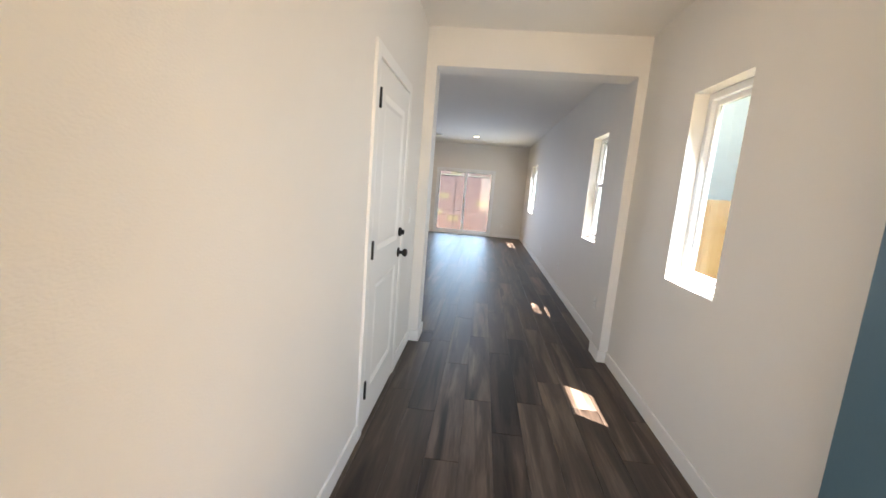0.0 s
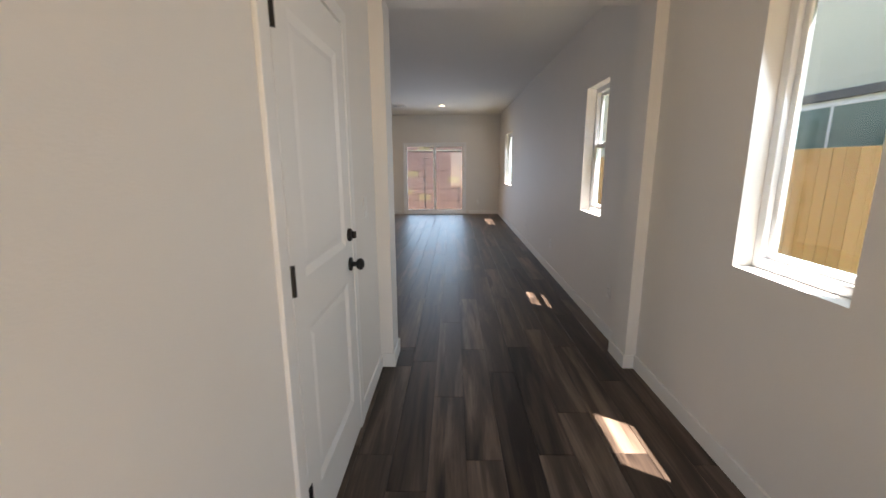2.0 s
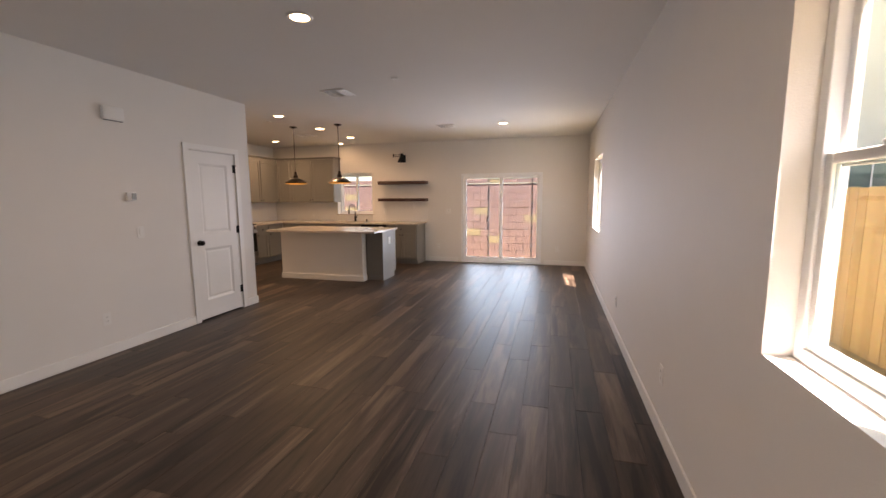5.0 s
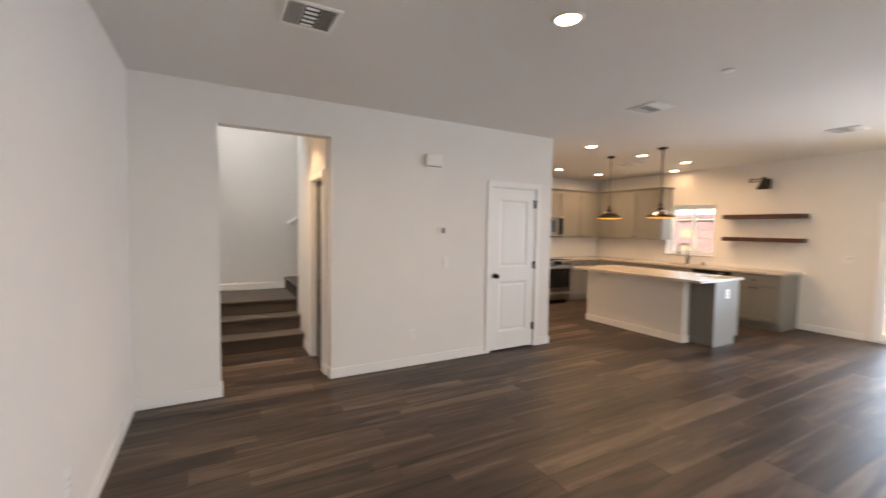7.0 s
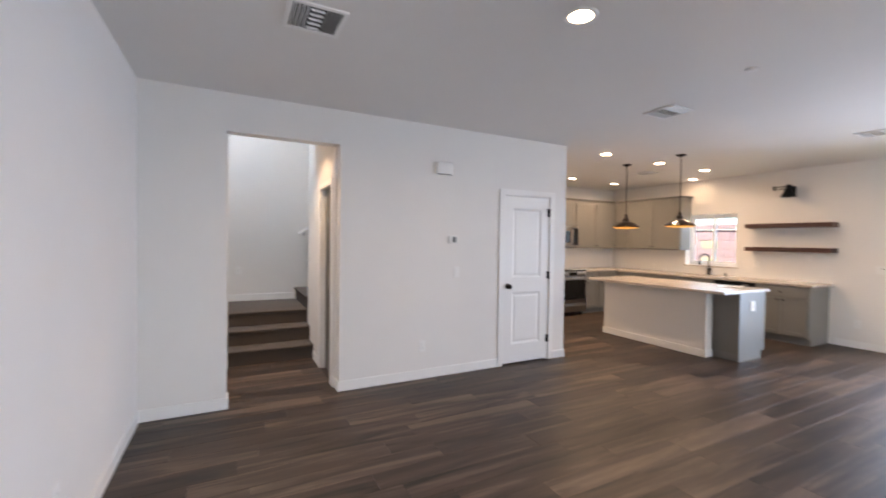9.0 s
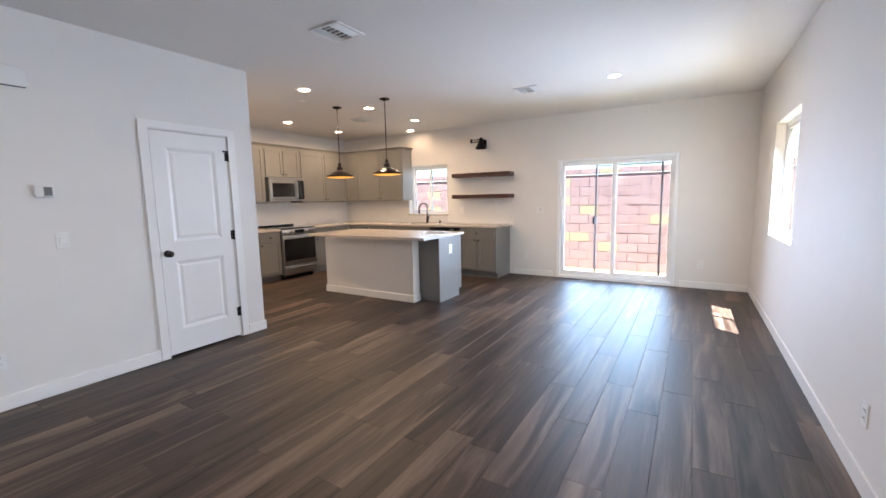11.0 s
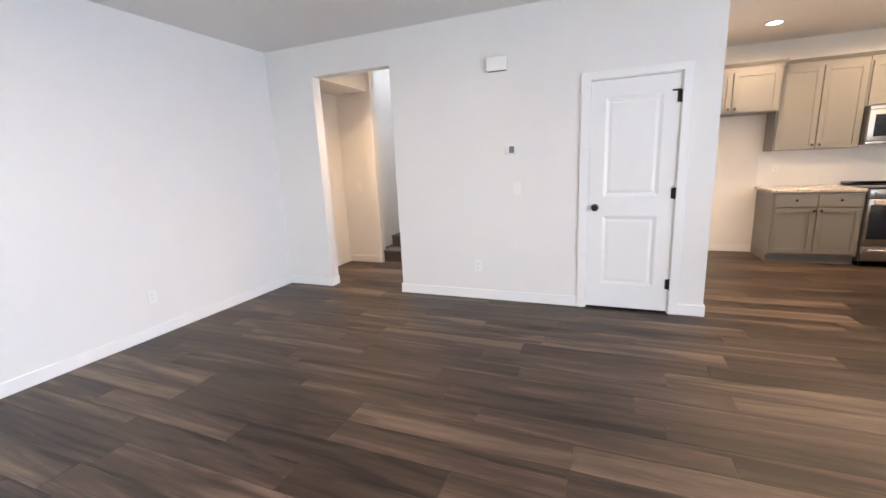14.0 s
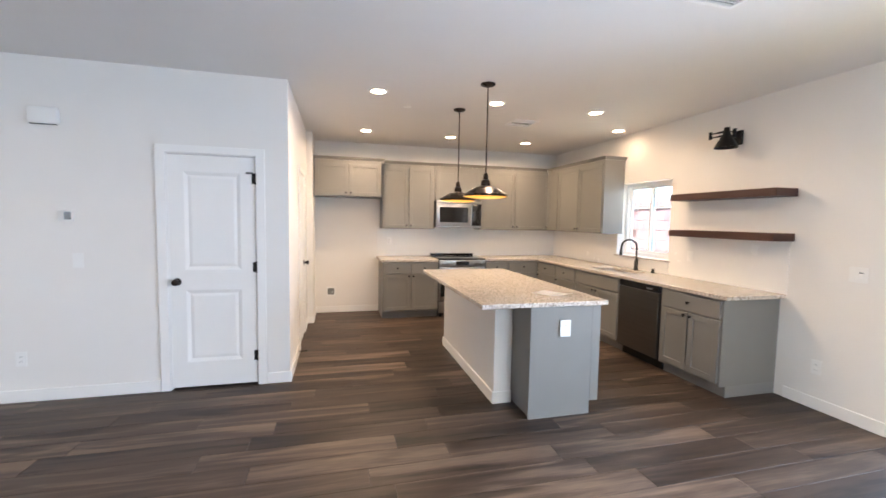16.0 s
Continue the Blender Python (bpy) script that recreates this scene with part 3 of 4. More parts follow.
# Patio slider
def patio_slider():
    d = thing("door_6", (0, 0, 0), "white vinyl sliding glass patio door, closed", "sliding door", kind="structure")

    def add(nm, x0, x1, z0, z1, y0, y1, mat=VINYL, parent=None, label=""):
        return part(nm, boxed(x0, FAR + y0, z0, x1, FAR + y1, z1, bevel=0.004 if mat is not GLASS else 0), mat, parent or d, label, smooth=False)

    x0, x1, top = -1.199, 0.579, 1.994
    add("side_frame", x0, x0 + 0.05, 0.0, top, -0.012, 0.14)
    add("side_frame", x1 - 0.05, x1, 0.0, top, -0.012, 0.14)
    add("head_frame", x0 + 0.05, x1 - 0.05, top - 0.05, top, -0.012, 0.14)
    add("threshold", x0 + 0.05, x1 - 0.05, -0.19, 0.045, -0.012, 0.14)
    mid = (x0 + x1) / 2
    for a, b, y0, y1, nm in ((x0 + 0.05, mid + 0.035, 0.03, 0.065, "sliding_panel"), (mid - 0.035, x1 - 0.05, 0.08, 0.115, "fixed_panel")):
        s = 0.06
        p = add(nm, a, a + s, 0.045, top - 0.05, y0, y1)
        add("stile", b - s, b, 0.045, top - 0.05, y0, y1, parent=p)
        add("rail", a + s, b - s, top - 0.11, top - 0.05, y0, y1, parent=p)
        add("rail", a + s, b - s, 0.045, 0.125, y0, y1, parent=p)
        g = add("pane", a + s, b - s, 0.125, top - 0.11, (y0 + y1) / 2 - 0.003, (y0 + y1) / 2 + 0.003, GLASS, p)
        g.visible_shadow = False
    # the insect screen's slim grey stiles outside
    for sx in (-0.60, 0.36):
        add("screen_stile", sx - 0.014, sx + 0.014, 0.045, top - 0.05, 0.12, 0.138, GREY_PLASTIC)
    add("screen_rail", -0.60, 0.36, top - 0.135, top - 0.115, 0.12, 0.138, GREY_PLASTIC)
    h = add("handle", -0.625, -0.585, 0.93, 1.05, -0.002, 0.029, BLACK, label="black pull handle and latch")
    add("pull", x0 + 0.065, x0 + 0.09, 0.88, 1.12, -0.01, 0.029, VINYL)
    return d


patio_slider()


# Stairs
def stairs():
    s = thing("staircase", (0, 0, 0), "brown carpeted steps up to a landing and turning", "stairs")
    for i in range(3):
        x = -4.5 - 0.27 * i
        bm = boxed(x - 0.26, 4.922, 0.0 if i == 0 else 0.18 * i, x, 5.868, 0.18 * (i + 1) - 0.035)
        step = part("riser", bm, CARPET, s, smooth=False)
        end = BACK + 0.002 if i == 2 else x - 0.27 - 0.03
        part("tread", boxed(end, 4.922, 0.18 * (i + 1) - 0.035, x + 0.03, 5.868, 0.18 * (i + 1), bevel=0.014), CARPET, s)
    for i in range(7):
        y = 5.87 + 0.27 * i
        z = 0.54 + 0.18 * (i + 1)
        part("riser", boxed(BACK + 0.002, y, 0.0, -4.952, y + 0.268, z - 0.035), CARPET, s, smooth=False)
        part("tread", boxed(BACK + 0.002, y - 0.03, z - 0.035, -4.952, y + 0.268, z, bevel=0.014), CARPET, s)
    return s


stairs()
baseboard("y", 4.36, 5.84, BACK, 1, 0.64)
rail = thing("handrail", (0, 0, 0), "white handrail with a wall bracket beside the upper steps", "handrail")
bm = tube(bmesh.new(), (-5.98, 5.90, 1.56), (-5.98, 7.4, 2.56), 0.024)
part("rail", bm, TRIM, rail)
bm = tube(bmesh.new(), (-6.075, 5.98, 1.55), (-5.98, 5.98, 1.60), 0.012, seg=12)
part("bracket", bm, STEEL, rail)


# Ceiling fittings
def can_light():
    c = thing("recessed_light", (0, 0, CEIL), "round recessed ceiling light with white trim, switched on", "ceiling light", "recessed ceiling lights")
    part("trim", lathe(bmesh.new(), [(0.062, -0.003), (0.068, -0.010), (0.085, -0.009), (0.093, -0.001)], seg=32), PLASTIC, c)
    part("lens", lathe(bmesh.new(), [(0.0, -0.0065), (0.066, -0.0055), (0.066, -0.0035), (0.0, -0.003)], seg=32), CAN_GLOW, c, "glowing warm white lens")
    return c


CANS = [(-0.92, 6.65), (-0.05, 11.2), (-3.30, 9.60), (-3.34, 10.81), (-3.34, 11.98), (-5.10, 9.60), (-5.15, 10.82), (-5.21, 12.04), (-4.02, 12.79)]
first_can = can_light()
first_can.matrix_basis = pose(*CANS[0], CEIL)
for x, y in CANS[1:]:
    copy_thing(first_can, pose(x, y, CEIL))
for x, y in CANS:
    near_wall = y > 12.5
    area("can_lamp", (x, y, CEIL - 0.02), (x, y, 0), 0.12, 0.12, 0.05 if near_wall else 0.76, WARM, "DISK", 168)
area("passage_lamp", (-3.85, 5.4, CEIL - 0.02), (-3.85, 5.4, 0), 0.12, 0.12, 0.65, WARM, "DISK")
copy_thing(first_can, pose(-3.85, 5.4, CEIL))


def vent(at, turn):
    v = thing("ceiling_vent", (*at, CEIL), "white louvred metal ceiling register", "vent", "ceiling vents", turn=turn)
    w, h = 0.155, 0.155
    part("backing", boxed(-w + 0.02, -h + 0.02, -0.004, w - 0.02, h - 0.02, -0.001), VENT_DARK, v, smooth=False)
    bm = bmesh.new()
    for a in ((-w, -h, w, -h + 0.024), (-w, h - 0.024, w, h), (-w, -h + 0.024, -w + 0.024, h - 0.024), (w - 0.024, -h + 0.024, w, h - 0.024)):
        box(bm, a[0], a[1], -0.012, a[2], a[3], 0.0, 0.003)
    part("frame", bm, PLASTIC, v, smooth=False)
    for k in range(4):
        for sgn in (-1, 1):
            x = sgn * (0.052 + 0.022 * k)
            bm = boxed(-0.0015, -h + 0.024, -0.006, 0.0015, h - 0.024, 0.007)
            bmesh.ops.transform(bm, matrix=pose(x, 0, -0.009, 0, 18 * sgn, 0), verts=bm.verts)
            part("slat", bm, PLASTIC, v, smooth=False)
    for k in range(5):
        bm = boxed(-0.036, -0.0015, -0.006, 0.036, 0.0015, 0.007)
        bmesh.ops.transform(bm, matrix=pose(0, -0.1 + 0.05 * k, -0.009, 18, 0, 0), verts=bm.verts)
        part("slat", bm, PLASTIC, v, smooth=False)
    return v


for at, turn in (((-1.66, 5.37), 90), ((-1.72, 8.60), 0), ((-1.05, 11.2), 0), ((-4.03, 11.42), 0)):
    vent(at, turn)
alarm = thing("smoke_detector", (-0.81, 5.03, CEIL), "round white smoke detector on the ceiling", "smoke detector")
part("base", lathe(bmesh.new(), [(0.07, 0), (0.07, -0.012), (0.062, -0.014)]), PLASTIC, alarm)
part("cover", lathe(bmesh.new(), [(0.062, -0.013), (0.058, -0.03), (0.04, -0.038), (0.0, -0.04)]), PLASTIC, alarm)
for at in ((-0.84, 8.22), (0.0, 12.6), (-3.75, 9.95)):
    s = thing("sprinkler_cover", (*at, CEIL), "small white flush sprinkler cover plate on the ceiling", "sprinkler", "sprinkler covers")
    part("plate", lathe(bmesh.new(), [(0.0, -0.011), (0.036, -0.010), (0.042, -0.006), (0.042, -0.002), (0.0, -0.001)], seg=24), PLASTIC, s)


# Wall plates
def plate(name, at, normal, label, category, kind_of="outlet", w=0.074, h=0.118):
    turn = {"+x": 90, "-x": -90, "-y": 0, "+y": 180}[normal]
    p = thing(name, at, label, category, category + "s", turn=turn)
    part("plate", boxed(-w / 2, -0.006, -h / 2, w / 2, 0.0, h / 2, bevel=0.002), PLASTIC, p, smooth=False)
    if kind_of == "outlet":
        for dz in (-0.02, 0.02):
            s = part("socket", boxed(-0.017, -0.0085, dz - 0.014, 0.017, -0.006, dz + 0.014, bevel=0.002), PLASTIC, p, smooth=False)
            part("slot", boxed(-0.008, -0.0092, dz - 0.005, -0.0055, -0.0085, dz + 0.006), GREY_PLASTIC, s, smooth=False)
            part("slot", boxed(0.0055, -0.0092, dz - 0.005, 0.008, -0.0085, dz + 0.006), GREY_PLASTIC, s, smooth=False)
    elif kind_of == "switch":
        n = max(1, round(w / 0.06) - 0) if w > 0.09 else 1
        for k in range(n):
            x = (k - (n - 1) / 2) * 0.046
            part("rocker", boxed(x - 0.0165, -0.0105, -0.033, x + 0.0165, -0.006, 0.033, bevel=0.002), PLASTIC, p, smooth=False)
    return p


OUT = "white duplex outlet low on the wall"
plate("outlet", (LEFT, 6.78, 0.35), "+x", OUT, "outlet")
plate("outlet", (-1.53, ROOM_FRONT, 0.36), "+y", OUT, "outlet")
plate("outlet", (RIGHT, 4.60, 0.39), "-x", OUT, "outlet")
plate("outlet", (RIGHT, 6.67, 0.38), "-x", OUT, "outlet")
plate("outlet", (RIGHT, 8.61, 0.36), "-x", OUT, "outlet")
plate("outlet", (-1.74, FAR, 0.35), "-y", OUT, "outlet")
plate("outlet", (0.91, FAR, 0.35), "-y", OUT, "outlet")
plate("outlet", (BACK, 5.05, 1.0), "+x", OUT, "outlet")
plate("outlet", (BACK + 0.008, 10.05, 1.16), "+x", "white outlet on the kitchen backsplash", "outlet")
plate("outlet", (-3.05, FAR - 0.008, 1.16), "-y", "white outlet on the kitchen backsplash", "outlet")
plate("outlet", (-2.075, 10.93, 0.70), "+x", "white outlet on the island end panel", "outlet", w=0.09, h=0.13)
plate("light_switch", (HALL_L, 3.72, 1.18), "+x", "white rocker light switch by the closet door", "light switch", "switch")
plate("light_switch", (LEFT, 7.19, 1.14), "+x", "white rocker switch below the thermostat", "light switch", "switch")
plate("light_switch", (-1.51, FAR, 1.155), "-y", "white double rocker switch beside the patio door", "light switch", "switch", w=0.12)
plate("light_switch", (-4.44, 4.63, 1.13), "+x", "white rocker switch in the stair passage", "light switch", "switch")
slider_switch = bpy.data.objects["light_switch.002"]
part("indicator", boxed(0.008, -0.0115, 0.012, 0.034, -0.0104, 0.022), GREY_PLASTIC, slider_switch, "small dark sensor slot", smooth=False)
th = thing("thermostat", (LEFT, 7.125, 1.50), "white wall thermostat with a grey display", "thermostat", turn=90)
part("case", boxed(-0.05, -0.024, -0.042, 0.05, 0, 0.042, bevel=0.006), PLASTIC, th)
part("display", boxed(-0.005, -0.0255, -0.03, 0.042, -0.024, 0.032), GREY_PLASTIC, th, "dark grey display", smooth=False)
ch = thing("door_chime", (LEFT, 7.015, 2.275), "white boxy door chime high on the wall", "door chime", turn=90)
part("cover", boxed(-0.10, -0.042, -0.065, 0.10, 0, 0.065, bevel=0.014), PLASTIC, ch)
part("grille", boxed(-0.085, -0.036, -0.068, 0.085, -0.008, -0.0645), GREY_PLASTIC, ch, smooth=False)
wb = thing("water_box", (BACK, 9.12, 0.34), "open white recessed supply box in the fridge alcove", "supply box", turn=90)
bm = bmesh.new()
for a in ((-0.07, -0.07, 0.07, -0.052), (-0.07, 0.052, 0.07, 0.07), (-0.07, -0.052, -0.052, 0.052), (0.052, -0.052, 0.07, 0.052)):
    box(bm, a[0], -0.008, a[1], a[2], 0, a[3])
part("flange", bm, PLASTIC, wb, smooth=False)
part("recess", boxed(-0.052, -0.003, -0.052, 0.052, 0, 0.052), GREY_PLASTIC, wb, smooth=False)
part("valve", tube(bmesh.new(), (0.02, -0.003, -0.01), (0.02, -0.035, -0.01), 0.012, seg=12), STEEL, wb)


# Kitchen cabinets
def shaker(bm, x0, x1, z0, z1, y, t=0.02, rail=0.055):
    """A shaker front in the plane y, standing proud towards -y."""
    box(bm, x0, y - t, z0, x0 + rail, y, z1, 0.0015, 1)
    box(bm, x1 - rail, y - t, z0, x1, y, z1, 0.0015, 1)
    box(bm, x0 + rail, y - t, z1 - rail, x1 - rail, y, z1, 0.0015, 1)
    box(bm, x0 + rail, y - t, z0, x1 - rail, y, z0 + rail, 0.0015, 1)
    box(bm, x0 + rail, y - 0.010, z0 + rail, x1 - rail, y, z1 - rail)
    return bm


def cab_knob(at):
    return lathe(bmesh.new(), [(0.006, 0), (0.006, 0.012), (0.014, 0.018), (0.015, 0.024), (0.0, 0.028)], at, Vector((0, -1, 0)).to_track_quat("Z", "Y").to_matrix(), 16)


def cab_pull(x, y, z, w=0.05):
    bm = tube(bmesh.new(), (x - w / 2, y - 0.022, z), (x + w / 2, y - 0.022, z), 0.006, seg=10)
    for s in (-0.35, 0.35):
        tube(bm, (x + s * w, y, z), (x + s * w, y - 0.022, z), 0.004, seg=8)
    return bm


G = 0.006


def base_cabinet(at, turn, w, label, doors=2, drawers=1, depth=0.60, end=False, false_front=False, bank=False):
    """Front in the local plane y = 0, body towards +y, left end at x = 0."""
    c = thing("base_cabinet", at, label, "cabinet", "base cabinets", turn=turn)
    part("body", boxed(0.001, 0, 0.10, w - 0.001, depth, 0.874), CABINET, c, smooth=False)
    part("toe_kick", boxed(0.001, 0.07, 0.0, w - 0.001, depth, 0.0995), TOE, c, smooth=False)
    if bank:
        for z0, z1 in ((0.70, 0.855), (0.42, 0.68), (0.13, 0.40)):
            d = part("drawer", boxed(0.015, -0.02, z0, w - 0.015, -0.0005, z1, bevel=0.002), CABINET, c, smooth=False)
            part("knob", cab_knob((w / 2, -0.02, (z0 + z1) / 2)), BLACK, d, "small black knob")
        return c
    n = drawers
    for k in range(n):
        a, b = 0.015 + k * (w - 0.03) / n, 0.015 + (k + 1) * (w - 0.03) / n
        d = part("drawer", boxed(a + G, -0.02, 0.70, b - G, -0.0005, 0.855, bevel=0.002), CABINET, c, smooth=False)
        if not false_front:
            part("knob", cab_knob(((a + b) / 2, -0.02, 0.78)), BLACK, d, "small black knob")
    for k in range(doors):
        a, b = 0.015 + k * (w - 0.03) / doors, 0.015 + (k + 1) * (w - 0.03) / doors
        d = part("door", shaker(bmesh.new(), a + G, b - G, 0.13, 0.685, -0.0005), CABINET, c, smooth=False)
        x = b - 0.035 if k == 0 and doors > 1 else a + 0.035
        part("knob", cab_knob((x, -0.02, 0.655)), BLACK, d, "small black knob")
    return c


def wall_cabinet(at, turn, w, z0, z1, label, doors=2, depth=0.32, crown=True):
    c = thing("wall_cabinet", at, label, "cabinet", "wall cabinets", turn=turn)
    part("body", boxed(0.001, 0, z0, w - 0.001, depth, z1), CABINET, c, smooth=False)
    for k in range(doors):
        a, b = 0.012 + k * (w - 0.024) / doors, 0.012 + (k + 1) * (w - 0.024) / doors
        d = part("door", shaker(bmesh.new(), a + G, b - G, z0 + 0.012, z1 - 0.05, -0.0005), CABINET, c, smooth=False)
        x = b - 0.035 if (k == 0 and doors > 1) else a + 0.035
        part("knob", cab_knob((x, -0.02, z0 + 0.055)), BLACK, d, "small black knob")
    return c


def crown(axis, a0, a1, face, out, z, group="crown mouldings"):
    bm = bmesh.new()
    prof = [(0, 0), (0.008, 0), (0.012, 0.012), (0.035, 0.034), (0.038, 0.045), (0, 0.045)]
    rings = []
    for a in (a0, a1):
        rings.append([bm.verts.new((a, face + out * p, z + q) if axis == "x" else (face + out * p, a, z + q)) for p, q in prof])
    n = len(prof)
    for i in range(n):
        bm.faces.new((rings[0][i], rings[0][(i + 1) % n], rings[1][(i + 1) % n], rings[1][i]))
    bm.faces.new(rings[0])
    bm.faces.new(rings[1][::-1])
    ob = mesh_object("crown_moulding", bm, CABINET)
    return tagged(ob, "gray painted crown moulding on the wall cabinets", "moulding", group)


BF = -5.45      # front plane of the run on the west wall
FF = 12.45      # front plane of the run under the window
UB = -5.755     # front plane of wall cabinets on the west wall
UF = 12.755
# West run; local +x runs along world +y when turned by 90
base_cabinet((BF, 9.88, 0), 90, 0.865, "gray shaker base cabinet with two drawers and two doors", 2, 2, depth=0.63)
base_cabinet((BF, 11.505, 0), 90, 0.40, "gray shaker base cabinet with one drawer and door", 1, 1, depth=0.63)
base_cabinet((BF, 11.907, 0), 90, 0.54, "gray shaker base cabinet with one drawer and door in the corner", 1, 1, depth=0.63)
# North run; fronts face -y
base_cabinet((-5.02 - 0.42, FF, 0), 0, 0.58, "gray shaker base cabinet with one drawer and door in the corner", 1, 1, depth=0.63)
base_cabinet((-4.858, FF, 0), 0, 0.54, "gray shaker base cabinet with one drawer and door", 1, 1, depth=0.63)
base_cabinet((-4.316, FF, 0), 0, 0.92, "gray sink base cabinet with a plain front and two doors", 2, 1, depth=0.63, false_front=True)
base_cabinet((-2.762, FF, 0), 0, 0.70, "gray shaker base cabinet with a wide drawer and two doors", 2, 1, depth=0.63)

dw = thing("dishwasher", (-3.385, FF, 0), "dark stainless steel dishwasher with a bar handle", "dishwasher")
part("body", boxed(0.002, 0.0, 0.10, 0.61, 0.6, 0.872), VENT_DARK, dw, smooth=False)
front = part("door", boxed(0.006, -0.025, 0.115, 0.606, -0.0005, 0.80, bevel=0.004), DARK_STEEL, dw, smooth=False)
panel = part("control_panel", boxed(0.006, -0.028, 0.803, 0.606, -0.0005, 0.87, bevel=0.004), BLACK_GLASS, dw, "black control strip", smooth=False)
part("badge", boxed(0.44, -0.0288, 0.826, 0.52, -0.028, 0.842), STEEL, panel, smooth=False)
part("toe_kick", boxed(0.004, 0.06, 0.0, 0.608, 0.58, 0.0995), BLACK, dw, smooth=False)

uw = wall_cabinet((-5.60, SIDE + 0.085, 0), 90, 0.99, 1.845, 2.38, "gray two-door cabinet above the empty fridge alcove", depth=0.478)
wall_cabinet((UB, 9.895, 0), 90, 0.84, 1.37, 2.38, "gray two-door wall cabinet beside the microwave")
wall_cabinet((UB, 10.737, 0), 90, 0.775, 1.835, 2.38, "short gray two-door cabinet above the microwave")
wall_cabinet((UB, 11.514, 0), 90, 1.24, 1.37, 2.38, "gray two-door wall cabinet beside the microwave, in the corner")
wall_cabinet((-5.754, UF, 0), 0, 0.36, 1.37, 2.38, "narrow gray wall cabinet in the kitchen corner", doors=1)
wall_cabinet((-5.392, UF, 0), 0, 1.18, 1.37, 2.38, "gray two-door wall cabinet beside the kitchen window")
crown("y", SIDE + 0.085, 9.91, -5.60, 1, 2.381)
crown("x", -5.754, -5.60, 9.876, 1, 2.381)
crown("y", 9.93, 12.717, UB, 1, 2.381)
crown("x", -5.754, -4.174, UF, -1, 2.381)
crown("y", 12.755, FAR - 0.001, -4.212, 1, 2.381)


# Worktops
def worktop(name, boxes, label, parent_cat="countertop"):
    bm = bmesh.new()
    for b in boxes:
        box(bm, *b, 0.005)
    return tagged(mesh_object(name, bm, GRANITE), label, parent_cat)


worktop("countertop", [(BACK + 0.001, 9.845, 0.876, BF + 0.03, 10.742, 0.912)], "speckled granite countertop beside the range")
worktop("countertop", [(BACK + 0.001, 11.502, 0.876, BF + 0.03, FAR - 0.001, 0.912), (BF + 0.0302, FF - 0.035, 0.876, -4.16, FAR - 0.001, 0.912),
                       (-4.1598, FF - 0.035, 0.876, -3.52, FF + 0.10, 0.912), (-4.1598, 12.93, 0.876, -3.52, FAR - 0.001, 0.912), (-3.5198, FF - 0.035, 0.876, -2.01, FAR - 0.001, 0.912)],
        "speckled granite countertop with a sink cut-out")
sink = thing("sink", (-3.84, 12.74, 0.875), "undermount black composite kitchen sink basin", "sink")
bm = bmesh.new()
for b in ((-0.318, -0.188, -0.2, -0.313, 0.188, 0), (0.313, -0.188, -0.2, 0.318, 0.188, 0), (-0.313, -0.188, -0.2, 0.313, -0.183, 0), (-0.313, 0.183, -0.2, 0.313, 0.188, 0), (-0.313, -0.183, -0.2, 0.313, 0.183, -0.195)):
    box(bm, *b)
part("basin", bm, SINK, sink, smooth=False)
part("drain", lathe(bmesh.new(), [(0.045, -0.194), (0.04, -0.191), (0.0, -0.1915)], seg=20), DARK_STEEL, sink)

tap = thing("faucet", (-3.80, 12.985, 0.912), "matte black gooseneck pull-down kitchen faucet", "faucet")
part("base", lathe(bmesh.new(), [(0.03, 0), (0.03, 0.012), (0.024, 0.02), (0.024, 0.12), (0.017, 0.13), (0.0, 0.131)]), BLACK, tap)
cu = bpy.data.curves.new("neck_curve", "CURVE")
cu.dimensions, cu.bevel_depth, cu.bevel_resolution = "3D", 0.012, 4
sp = cu.splines.new("POLY")
pts = [(0, 0, 0.12), (0, 0, 0.30)] + [(0, -0.095 + 0.095 * math.cos(a), 0.30 + 0.095 * math.sin(a)) for a in [math.pi * k / 12 for k in range(1, 13)]] + [(0, -0.195, 0.27)]
sp.points.add(len(pts) - 1)
for p, q in zip(sp.points, pts):
    p.co = (*q, 1)
tmp = new("neck_tmp", cu)
me = bpy.data.meshes.new_from_object(tmp.evaluated_get(bpy.context.evaluated_depsgraph_get()))
bpy.data.objects.remove(tmp)
me.materials.clear()
me.materials.append(BLACK)
neck = new("neck", me)
neck.parent = tap
part("spray_head", lathe(bmesh.new(), [(0.013, 0.0), (0.018, -0.03), (0.019, -0.07), (0.015, -0.085), (0.0, -0.086)], (0, -0.195, 0.275)), BLACK, tap)
bm = tube(bmesh.new(), (0.02, 0, 0.09), (0.05, 0, 0.09), 0.012, seg=14)
tube(bm, (0.045, 0, 0.09), (0.085, -0.01, 0.15), 0.008, 0.006, seg=12)
part("lever", bm, BLACK, tap)
tap.matrix_basis = pose(-3.80, 12.985, 0.912, 0, 0, -20)
sp2 = thing("soap_cap", (-3.50, 12.985, 0.912), "small black air-gap cap on the countertop", "air gap cap")
part("cap", lathe(bmesh.new(), [(0.024, 0), (0.024, 0.006), (0.019, 0.01), (0.019, 0.05), (0.015, 0.056), (0, 0.057)], seg=20), BLACK, sp2)

